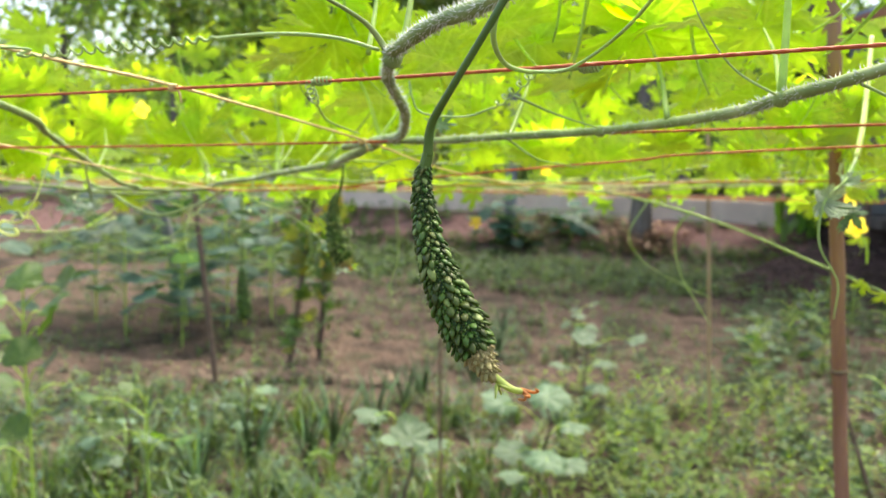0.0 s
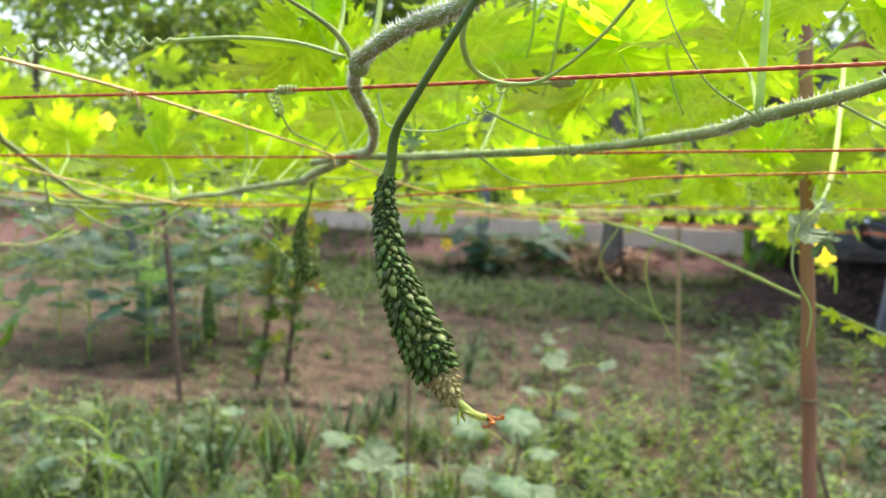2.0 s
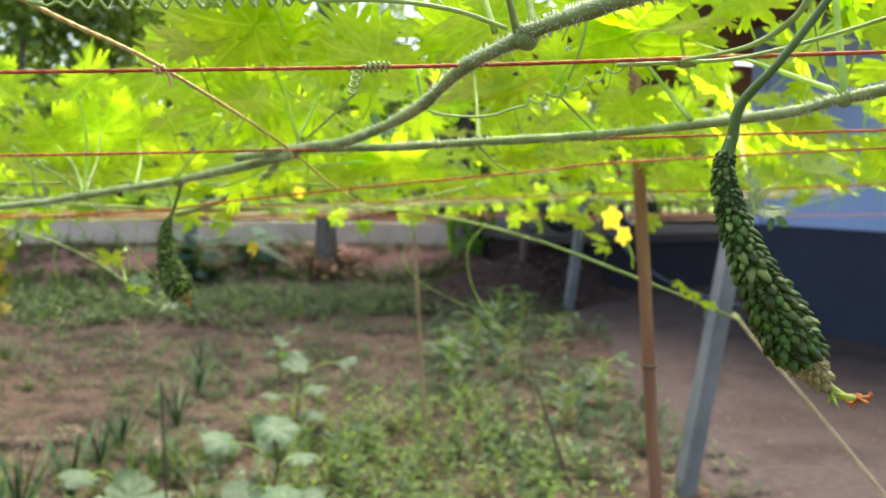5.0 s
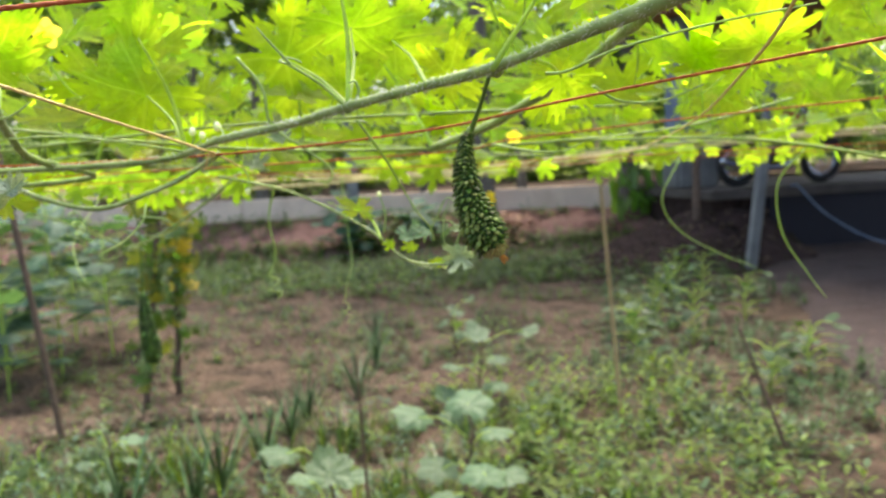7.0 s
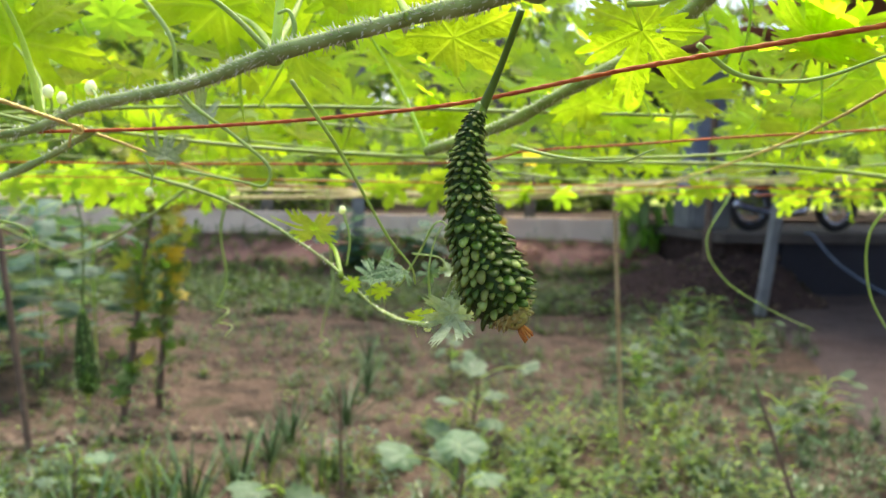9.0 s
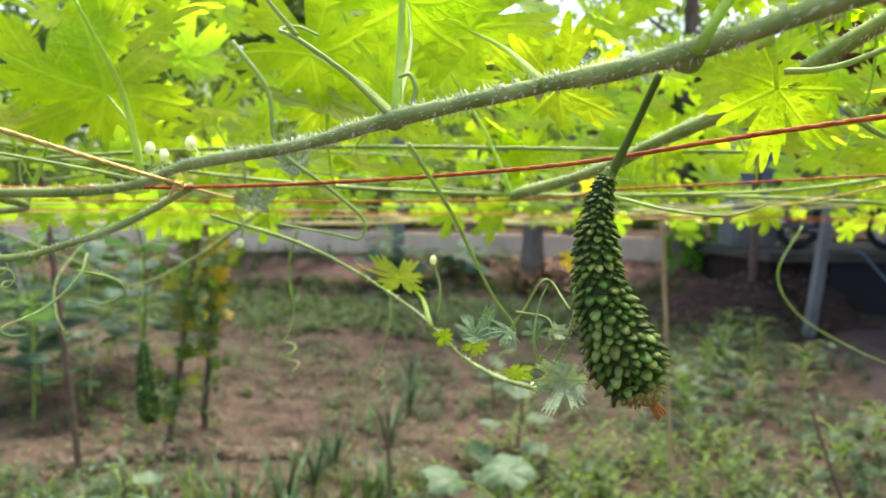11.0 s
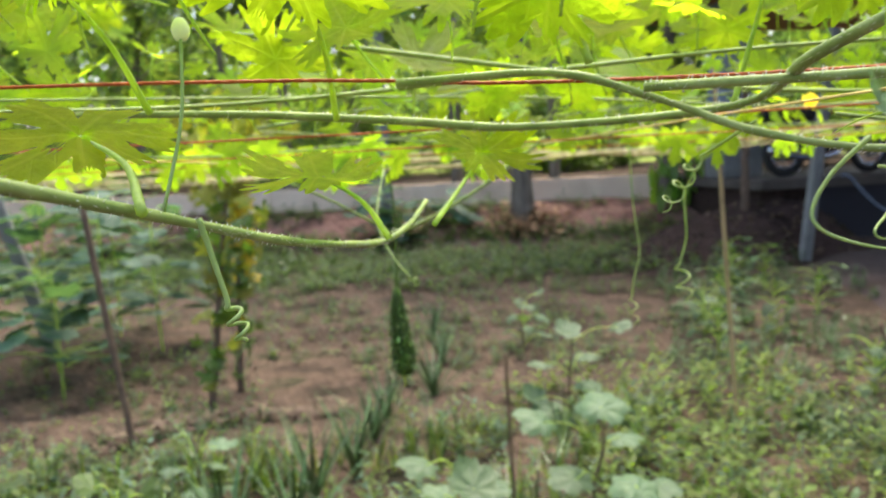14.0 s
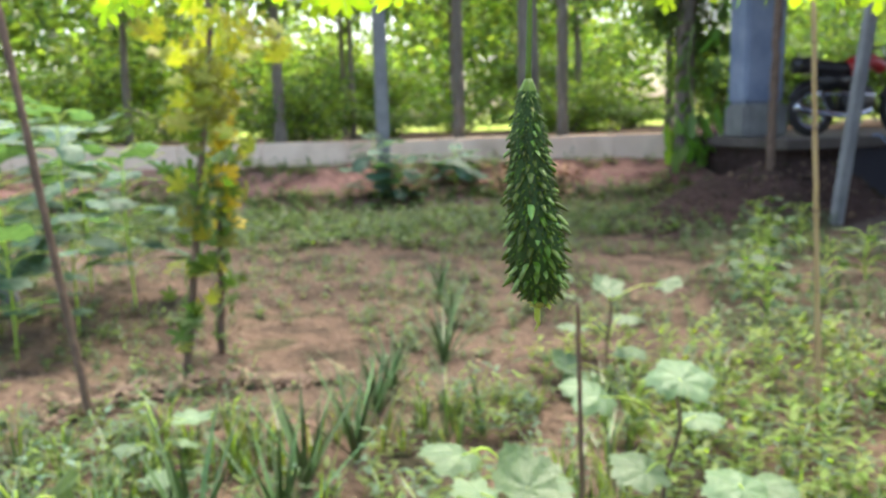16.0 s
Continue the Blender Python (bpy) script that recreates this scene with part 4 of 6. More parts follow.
def weeds(name, label, area, count, height, leaf, mats, seed, per=9, up=0.3):
    """Low leafy weeds over an area(r) -> x, y."""
    r = random.Random(seed)
    bm = bmesh.new()
    for _ in range(count):
        x, y = area(r)
        z = ground_z(x, y)
        h = height * r.uniform(0.35, 1.1)
        lean = Vector((r.uniform(-0.3, 0.3), r.uniform(-0.3, 0.3), 1))
        base = Vector((x, y, z))
        s0 = Vector((0.0015, 0, 0))
        v = [bm.verts.new(p) for p in (base - s0, base + s0, base + lean * h)]
        bm.faces.new(v)
        for k in range(per):
            u = 0.2 + 0.8 * k / per
            a = k * 2.4 + r.uniform(-0.5, 0.5)
            way = Vector((math.cos(a), math.sin(a), up + r.uniform(-0.4, 0.4)))
            blade(bm, base + lean * h * u, way, leaf * r.uniform(0.6, 1.3), leaf * (r.uniform(0.08, 0.15) if up > 0.5 else r.uniform(0.11, 0.24)), r.uniform(0, 0.5), r.randrange(len(mats)))
    ob = part(name, bm, mats, smooth=False)
    return tagged(ob, label, "weeds", kind="stuff")


def patch(x0, x1, y0, y1, keep=None):
    def area(r):
        while True:
            x, y = r.uniform(x0, x1), r.uniform(y0, y1)
            if keep is None or keep(x, y, r):
                return x, y
    return area


def clumped(x, y, r):
    return noise.noise(Vector((x * 1.1, y * 1.1, 3))) + r.uniform(-0.35, 0.35) > 0


weeds("bright_weeds", "light green fine-leaved weeds covering the soil", patch(0.3, 2.3, 2.6, 5.0, lambda x, y, r: x > 0.3 + 0.1 * (y - 3) and x < 0.8 + 0.42 * y * r.uniform(0.6, 1.0) and noise.noise(Vector((x * 1.5, y * 1.5, 8))) + r.uniform(-0.45, 0.45) > -0.12), 330, 0.29, 0.062, [M["bright_weed"], M["bright_weed"], M["weed"], M["weed_dark"]], 1, 11, 0.45)
weeds("dark_weeds", "low dark green weeds along the edge of the path", patch(1.4, 5.4, 3.2, 9.6, lambda x, y, r: PATH_EDGE(y) - 1.8 < x < PATH_EDGE(y) + 0.1 and noise.noise(Vector((x * 1.2, y * 1.2, 6))) + r.uniform(-0.5, 0.5) > 0.05), 560, 0.19, 0.055, [M["weed_dark"], M["weed_dark"], M["weed_dark"], M["weed_dark"], M["spike"]], 2, 14, 0.7)
weeds("grass_strip", "low green weeds at the foot of the bank", patch(-6, 5, 8.6, 14, lambda x, y, r: 9.0 < wall_y(x, y) < 12.3 and r.random() < 0.25 + 0.75 * min(1, (wall_y(x, y) - 9) / 1.5)), 4200, 0.15, 0.08, [M["weed_dark"], M["oval"], M["weed"]], 3, 7)
weeds("scattered_weeds", "sparse seedlings on the bare soil", patch(-4, 3, 3.0, 9.8, clumped), 2300, 0.11, 0.05, [M["weed"], M["weed_dark"], M["weed_dark"]], 4, 7)
weeds("low_weeds", "soft green weeds round the spiky plants", patch(-2.6, 0.4, 2.6, 4.6, lambda x, y, r: clumped(x + 9, y, r)), 430, 0.22, 0.055, [M["weed"], M["weed"], M["weed_dark"], M["blue_leaf"]], 6, 11)
weeds("bank_weeds", "scattered weeds on the red bank", patch(-8, 5, 10, 15, lambda x, y, r: 12 < wall_y(x, y) < 13.3 and clumped(x, y, r)), 1000, 0.2, 0.08, [M["weed_dark"], M["weed"]], 5, 7)


def grass(name, label, area, count, height, mats, seed):
    """Arching grass tufts of narrow blades."""
    r = random.Random(seed)
    bm = bmesh.new()
    for _ in range(count):
        x, y = area(r)
        z = land(x, y) - 0.004
        h = height * r.uniform(0.5, 1.2)
        for k in range(9):
            a = r.uniform(0, 6.283)
            out = Vector((math.cos(a), math.sin(a), 0))
            s = Vector((-math.sin(a), math.cos(a), 0)) * 0.0035
            b = Vector((x, y, z)) + out * 0.012
            ln = h * r.uniform(0.6, 1.1)
            m1, m2 = b + out * ln * 0.14 + Vector((0, 0, ln * 0.55)), b + out * ln * r.uniform(0.35, 0.7) + Vector((0, 0, ln * r.uniform(0.7, 0.98)))
            v = [bm.verts.new(p) for p in (b - s, b + s, m1 + s, m1 - s, m2)]
            slot = r.randrange(len(mats))
            bm.faces.new((v[0], v[1], v[2], v[3])).material_index = slot
            bm.faces.new((v[3], v[2], v[4])).material_index = slot
    return tagged(part(name, bm, mats, smooth=False), label, "grass", kind="stuff")


grass("grass_tufts", "soft arching green grass tufts among the vegetables", patch(-2.4, 1.2, 2.5, 4.4, lambda x, y, r: noise.noise(Vector((x * 1.7, y * 1.7, 5))) + r.uniform(-0.3, 0.3) > (-0.05 if y < 3.4 else 0.12)), 360, 0.30, [M["weed"], M["weed"], M["weed_dark"], M["spike"]], 12)


def litter():
    r = random.Random(7)
    bm = bmesh.new()
    for _ in range(1650):
        x, y = r.uniform(-5, 6.4), r.uniform(2.2, 9.4)
        a = r.uniform(0, 6.283)
        blade(bm, (x, y, land(x, y) + (0.068 if x > PATH_EDGE(y) + 0.2 else 0.006)), (math.cos(a), math.sin(a), 0.05), r.uniform(0.02, 0.06), r.uniform(0.005, 0.012), 0.1)
    tagged(part("leaf_litter", bm, [M["dry_weed"]], smooth=False), "dry fallen leaves and twigs on the soil", "litter", kind="stuff")
    bm = bmesh.new()
    for _ in range(520):
        x, y = r.uniform(-4.5, 3), r.uniform(2.4, 10)
        s = r.uniform(0.006, 0.018)
        m = Matrix.Translation((x, y, land(x, y) + s * 0.3)) @ Euler((r.random() * 6, r.random() * 6, r.random() * 6)).to_matrix().to_4x4() @ Matrix.Diagonal((s, s * 0.8, s * 0.6, 1))
        bmesh.ops.create_icosphere(bm, subdivisions=1, radius=1, matrix=m)
    for _ in range(260):
        x, y = r.uniform(3.0, 6.2), r.uniform(8.5, 9.45)
        f = max(0.0, min(1.0, (y - 8.3) / 1.2)) * max(0.0, min(1.0, (x - 2.9) / 1.9)) * max(0.0, min(1.0, (6.3 - x) / 0.5))
        s = r.uniform(0.015, 0.05)
        m = Matrix.Translation((x, y, ground_z(x, y) + 0.02 + 0.52 * f * f * (3 - 2 * f) + s * 0.3)) @ Euler((r.random() * 6, r.random() * 6, r.random() * 6)).to_matrix().to_4x4() @ Matrix.Diagonal((s, s * 0.8, s * 0.6, 1))
        bmesh.ops.create_icosphere(bm, subdivisions=1, radius=1, matrix=m)
    tagged(part("soil_clods", bm, [M["soil"]], smooth=False), "loose clods of reddish soil", "clods", kind="stuff")


litter()


def litter_ridge():
    """A low ridge of old leaves and twigs across the bed, at the foot of the vine stakes; its dark colour also paints
    the shadow there.
    """
    r = random.Random(17)
    line = smooth_line([(-1.50, 4.78, 0), (-1.15, 4.98, 0), (-0.84, 5.14, 0), (-0.55, 5.04, 0), (-0.35, 5.12, 0)], 12)
    bm = bmesh.new()
    for _ in range(620):
        p = line[r.randrange(len(line))]
        x, y = p.x + r.gauss(0, 0.05), p.y + r.gauss(0, 0.055)
        a = r.uniform(0, 6.283)
        blade(bm, (x, y, land(x, y) + r.uniform(0.0, 0.055)), (math.cos(a), math.sin(a), r.uniform(-0.15, 0.5)), r.uniform(0.03, 0.09), r.uniform(0.006, 0.016), 0.2, r.choice((0, 0, 1)))
    tagged(part("litter_ridge", bm, [M["stick"], M["dry_weed"]], smooth=False), "ridge of old leaves and twigs on the soil, dark with painted shadow", "litter", kind="stuff")


litter_ridge()


def spiky_plant(at, size, seed, label="spiky long-leaved green plant in a row on bare soil"):
    r = random.Random(seed)
    o = thing("spiky_plant", at, label, "plant", "row of spiky plants")
    n = 16
    for k in range(n):
        a = k * 2.399 + r.uniform(-0.3, 0.3)
        up = r.uniform(1.0, 5.0)
        way = Vector((math.cos(a), math.sin(a), up)).normalized()
        ln = size * r.uniform(0.7, 1.1)
        bm = bmesh.new()
        s = way.cross(Vector((0, 0, 1))).normalized()
        prev = None
        for i in range(7):
            u = i / 6
            p = way * ln * u + Vector((math.cos(a), math.sin(a), -0.2)) * ln * 0.18 * u * u
            w = 0.0085 * size / 0.3 * (1 - u) ** 0.7 + 0.0005
            row = [bm.verts.new(p - s * w), bm.verts.new(p - Vector((0, 0, w * 0.7))), bm.verts.new(p + s * w)]
            if prev:
                bm.faces.new((prev[0], prev[1], row[1], row[0]))
                bm.faces.new((prev[1], prev[2], row[2], row[1]))
            prev = row
        part("leaf", bm, M["spike"], o)
    return o


for i, (x, y, s) in enumerate([(0.42, 5.9, 0.3), (0.22, 5.18, 0.42), (-0.10, 4.78, 0.36), (-0.20, 4.55, 0.38), (-0.33, 4.17, 0.42), (-0.52, 3.95, 0.38), (-0.60, 3.65, 0.42), (-0.84, 3.56, 0.46), (-1.0, 3.3, 0.40), (0.5, 6.6, 0.28)]):
    spiky_plant((x, y, ground_z(x, y)), s, 100 + i)

PALE = [lobed_leaf("pale_leaf", [(0, 1.0, D(44)), (D(62), 0.85, D(40)), (-D(62), 0.80, D(40)), (D(125), 0.65, D(38)), (-D(125), 0.6, D(38))], 64, 5, 80 + i, [-0.4, 0.25, -0.3][i], 0.06, 0.05, 0, [M["pale"]], 0.4) for i in range(3)]
BROAD = [lobed_leaf("broad_leaf", [(0, 1.0, D(70)), (D(95), 0.7, D(70)), (-D(95), 0.7, D(70))], 28, 3, 90 + i, [-0.3, 0.1][i], 0.02, 0.05, 0, [M["blue_leaf"]], 0.5) for i in range(2)]


def leafy_plant(name, at, height, leaves, meshes, label, group, seed, mat="stick", r0=0.008, spread=1.0):
    """An upright plant: stem and stalked leaves, leaves = rows of (x, y, z, size, tilt, spin, face) from its base."""
    o = thing(name, at, label, "plant", group)
    rr = random.Random(seed)
    part("stem", tube_bm([(0, 0, -0.02), (rr.uniform(-0.02, 0.02), 0.01, height * 0.4), (rr.uniform(-0.03, 0.03), 0, height * 0.75), (0, 0, height)], r0, r0 * 0.5, 8, 6), M[mat], o)
    for x, y, z, s, tilt, spin, face in leaves:
        st = part("leaf_stalk", tube_bm([(0, 0, max(0.02, min(height, z - 0.06))), (x * 0.5, y * 0.5, z), (x, y, z)], 0.003, 0.002, 6, 4), M["petiole"], o)
        lf = part("leaf", rr.choice(meshes), None, o)
        lf.matrix_basis = Matrix.Translation((x, y, z)) @ Euler((0, 0, D(face))).to_matrix().to_4x4() @ Euler((D(tilt), 0, 0)).to_matrix().to_4x4() @ Euler((0, 0, D(spin))).to_matrix().to_4x4() @ Matrix.Scale(s, 4)
    return o


def ring_leaves(r, n, reach, z0, z1, s0, s1):
    out = []
    for k in range(n):
        a = k * 2.399 + r.uniform(-0.4, 0.4)
        d = reach * r.uniform(0.6, 1.1)
        out.append((math.cos(a) * d, math.sin(a) * d, z0 + (z1 - z0) * k / n + r.uniform(-0.03, 0.03), r.uniform(s0, s1), r.uniform(-35, 25), r.uniform(-30, 30), math.degrees(a) - 90))
    return out


pr = random.Random(21)
PALE_L = "pale grey-green broad-leaved vegetable plant in the weeds"
leafy_plant("vegetable_plant", (-0.10, 2.95, 0), 0.45, [(-0.12, -0.03, 0.535, 0.085, 24, 10, 60), (0.01, -0.06, 0.46, 0.10, 30, 0, 10), (0.07, 0.05, 0.40, 0.09, 20, 20, -80), (-0.05, 0.1, 0.38, 0.08, 0, 0, 120)], PALE, PALE_L, "vegetable plants", 1)
leafy_plant("vegetable_plant", (0.42, 2.95, 0), 0.30, [(0.0, -0.04, 0.38, 0.105, 22, 0, 5), (0.08, 0.0, 0.36, 0.09, 15, 0, -60), (-0.1, 0.03, 0.30, 0.08, 10, 0, 80)], PALE, PALE_L, "vegetable plants", 2)
leafy_plant("vegetable_plant", (0.85, 4.6, 0), 0.46, [(-0.03, -0.05, 0.46, 0.10, 25, 0, 10), (0.26, 0, 0.46, 0.09, 30, 0, -70), (-0.2, 0.0, 0.12, 0.10, 30, 0, 30), (-0.14, -0.12, 0.06, 0.16, 28, 0, 10), (0.32, -0.1, 0.05, 0.15, 25, 0, -30), (0.1, 0.1, 0.30, 0.1, 10, 0, -100), (-0.12, 0.08, 0.28, 0.09, 15, 0, 80), (0.05, -0.12, 0.2, 0.1, 20, 0, 0)], PALE, PALE_L, "vegetable plants", 3)
leafy_plant("vegetable_plant", (1.0, 5.9, 0), 0.4, ring_leaves(pr, 9, 0.13, 0.12, 0.42, 0.05, 0.08), PALE, PALE_L, "vegetable plants", 4)
leafy_plant("vegetable_plant", (-0.98, 4.0, 0), 0.32, ring_leaves(pr, 7, 0.11, 0.1, 0.33, 0.05, 0.08), PALE, PALE_L, "vegetable plants", 5)
leafy_plant("vegetable_plant", (-1.35, 3.4, 0), 0.36, ring_leaves(pr, 8, 0.13, 0.1, 0.36, 0.06, 0.09), PALE, PALE_L, "vegetable plants", 6)
leafy_plant("vegetable_plant", (-0.55, 3.35, 0), 0.25, ring_leaves(pr, 6, 0.11, 0.08, 0.26, 0.05, 0.08), PALE, PALE_L, "vegetable plants", 7)
leafy_plant("vegetable_plant", (0.45, 3.3, 0), 0.50, [(0.0, -0.05, 0.52, 0.12, 30, 0, -20), (-0.16, 0.1, 0.44, 0.11, 35, 15, 40), (-0.12, -0.1, 0.30, 0.11, 25, 0, 20), (0.12, 0.08, 0.36, 0.09, 10, 0, -90)], PALE, PALE_L, "vegetable plants", 8)
OVAL = [lobed_leaf("oval_leaf", [(0, 1.0, D(60)), (D(60), 0.7, D(60)), (-D(60), 0.7, D(60))], 26, 3, 98 + i, [-0.3, 0.2][i], 0.02, 0.05, 0, [M["oval"]], 0.3) for i in range(2)]
OV = "slender plant with glossy green oval leaves"
leafy_plant("oval_leaved_plant", (-1.02, 2.8, 0), 0.62, [(-0.05, -0.02, 0.64, 0.055, 50, 0, 60), (0.06, 0.0, 0.60, 0.05, 60, 0, -50), (-0.20, 0.02, 0.60, 0.055, 25, 0, 80), (0.02, 0.05, 0.45, 0.05, 30, 0, 180), (-0.10, -0.05, 0.50, 0.06, 35, 20, 40), (0.12, -0.03, 0.47, 0.055, 30, -10, -60)], OVAL, OV, "oval-leaved plants", 9, "petiole", 0.005)
leafy_plant("oval_leaved_plant", (-1.42, 2.75, 0), 1.02, [(0.02, -0.05, 1.03, 0.098, 55, 0, 0), (0.05, 0.02, 0.92, 0.105, 50, 10, -50), (0.09, -0.04, 0.87, 0.084, 60, 0, -80), (-0.1, 0.0, 0.95, 0.098, 40, 0, 90), (0.06, 0.0, 0.72, 0.084, 45, 0, -60), (-0.06, 0.03, 0.66, 0.084, 40, 0, 100), (0.1, -0.02, 0.58, 0.077, 40, 0, -70), (-0.02, -0.06, 0.5, 0.084, 40, 0, 0), (0.10, 0.05, 1.00, 0.091, 50, 0, -40), (-0.08, -0.05, 0.84, 0.098, 45, 0, 50), (0.03, -0.08, 0.78, 0.098, 55, 15, 10), (-0.13, 0.02, 0.74, 0.091, 40, 0, 80), (0.13, 0.03, 0.66, 0.084, 35, 0, -90), (-0.11, -0.03, 0.44, 0.091, 35, 0, 70)], OVAL, OV, "oval-leaved plants", 10, "petiole", 0.006)
BL = "tall bluish green broad-leaved plant among stakes"
for i, (x, y, h) in enumerate([(-1.75, 6.4, 1.3), (-2.15, 6.6, 1.35), (-1.5, 6.9, 1.05), (-2.5, 6.2, 1.2), (-1.95, 5.9, 0.8), (-3.0, 6.8, 1.3), (-3.4, 6.0, 1.1), (-2.5, 7.6, 1.3), (-1.9, 7.5, 1.2)]):
    leafy_plant("broad_leaved_plant", (x, y, ground_z(x, y)), h, ring_leaves(pr, 26, 0.32, 0.3 * h, h * 1.08, 0.085, 0.16), BROAD, BL, "broad-leaved plants", 30 + i, "petiole")
WEEDY = [lobed_leaf("weed_blade", [(0, 1.0, D(48)), (D(45), 0.6, D(45)), (-D(45), 0.6, D(45))], 22, 3, 88 + i, [-0.35, 0.2][i], 0.03, 0.06, 0, [M["weed_dark"]], 0.15) for i in range(2)]
for i, (x, y, h) in enumerate([(2.1, 5.3, 0.42), (2.9, 4.6, 0.36), (2.7, 5.6, 0.45), (3.5, 6.2, 0.4), (2.5, 4.4, 0.32), (3.7, 7.2, 0.45), (2.8, 6.4, 0.4), (2.35, 5.9, 0.38), (3.2, 6.9, 0.42), (3.9, 8.1, 0.4)]):
    leafy_plant("leafy_weed", (x, y, ground_z(x, y)), h, ring_leaves(pr, 24, 0.16, 0.06, h, 0.05, 0.095), WEEDY, "dark green leafy weed beside the path", "leafy weeds", 70 + i, "petiole", 0.005)
for i, (x, y, h) in enumerate([(0.72, 11.6, 0.85), (1.0, 11.5, 0.6), (1.8, 11.7, 0.5), (-3.2, 12.4, 0.8), (-4.6, 12.2, 0.9)]):
    leafy_plant("broad_leaved_plant", (x, y, ground_z(x, y)), h, ring_leaves(pr, 20, 0.26, 0.12, h, 0.12, 0.22), BROAD, "leafy blue-green plant on the red bank", "broad-leaved plants", 50 + i, "petiole")


# ---- yellowing vine on the two stakes ----
def stake_vine(b, t, seed, gold, spread):
    b, t = Vector(b), Vector(t)
    o = thing("climbing_vine", b, "dense yellow-green climbing vine wound round a stake", "vine", "vines on stakes")
    r = random.Random(seed)
    line = [(t - b) * (i / 60) + 0.03 * Vector((math.cos(i * 0.55), math.sin(i * 0.55), 0)) for i in range(61)]
    part("stem", tube(bmesh.new(), line, 0.006, 0.004, 6), M["stem"], o)
    for i in range(150):
        u = 0.04 + 1.02 * r.random() ** 0.6
        w = spread * (0.25 + 1.25 * u) * (0.8 + 0.4 * math.sin(u * 17 + seed))
        at = (t - b) * u + Vector((max(-1.1, min(1.1, r.gauss(0, 0.6))) * w, max(-1.1, min(1.1, r.gauss(0, 0.6))) * w, 0))
        ob = part("leaf", CLIMB if u > 0.72 or r.random() < 0.3 else CLIMB_GREEN, None, o)
        ob.matrix_basis = Matrix.Translation(at) @ Euler((r.uniform(0.3, 2.2), 0, r.uniform(-1.5, 1.5))).to_matrix().to_4x4() @ Matrix.Scale(r.uniform(0.042, 0.085), 4)
    for i in range(gold):
        at = Vector((0.06 + r.uniform(-0.06, 0.06), r.uniform(-0.07, 0.07), r.uniform(0.65, 1.3)))
        ob = part("yellow_leaf", GOLD, None, o)
        ob.matrix_basis = Matrix.Translation(at) @ Euler((r.uniform(0.5, 2.0), 0, r.uniform(-1, 1))).to_matrix().to_4x4() @ Matrix.Scale(r.uniform(0.045, 0.075), 4)


CLIMB = lobed_leaf("climbing_leaf", WIDE_LOBES, 40, 3, 72, -0.25, stalk=0.7, mats=[M["climb"], M["petiole"]])
CLIMB_GREEN = lobed_leaf("green_leaf", WIDE_LOBES, 40, 3, 73, -0.2, stalk=0.7, mats=[M["oval"], M["petiole"]])
GOLD = lobed_leaf("yellow_leaf", GOURD_LOBES, 40, 3, 71, -0.3, stalk=0.6, mats=[M["gold"], M["petiole"]])
stake_vine((-1.03, 5.28, 0.02), (-0.80, 5.28, 1.66), 3, 0, 0.16)
stake_vine((-0.89, 5.70, 0.02), (-0.78, 5.70, 1.6), 4, 34, 0.16)


# ---- trees ----
def crown_mesh(name, count, rx, rz, leaf, seed, mats, clumps=26):
    r = random.Random(seed)
    verts, faces, idx = [], [], []
    centres = []
    for _ in range(clumps):
        d = Vector((r.gauss(0, 1), r.gauss(0, 1), r.gauss(0, 1))).normalized() * r.random() ** 0.4
        centres.append((Vector((d.x * rx, d.y * rx, d.z * rz)), r.uniform(0.25, 0.5) * rx))
    for _ in range(count):
        c, s = r.choice(centres)
        d = Vector((r.gauss(0, 1), r.gauss(0, 1), r.gauss(0, 0.8))) * s * 0.5
        p = c + d
        w = Vector((r.gauss(0, 1), r.gauss(0, 1), r.gauss(-0.3, 0.7))).normalized()
        q = w.orthogonal().normalized()
        q = (q * math.cos(r.random() * 6.28) + w.cross(q) * math.sin(r.random() * 6.28)).normalized()
        ln = leaf * r.uniform(0.6, 1.4)
        b = len(verts)
        verts += [p, p + w * ln * 0.5 + q * ln * 0.24, p + w * ln, p + w * ln * 0.5 - q * ln * 0.24]
        faces.append((b, b + 1, b + 2, b + 3))
        idx.append(r.randrange(len(mats)))
    me = bpy.data.meshes.new(name)
    me.from_pydata([tuple(v) for v in verts], [], faces)
    for m in mats:
        me.materials.append(m)
    me.polygons.foreach_set("material_index", idx)
    return me


CROWNS = [crown_mesh("crown", 3400, 1.9, 1.9, 0.24, 200 + i, [[M["tree_leaf"]], [M["tree_leaf"], M["lit_leaf"]], [M["lit_leaf"]]][i]) for i in range(3)]
CROWNS.append(crown_mesh("sparse_crown", 1000, 1.9, 1.9, 0.26, 210, [M["lit_leaf"], M["tree_leaf"]], 30))


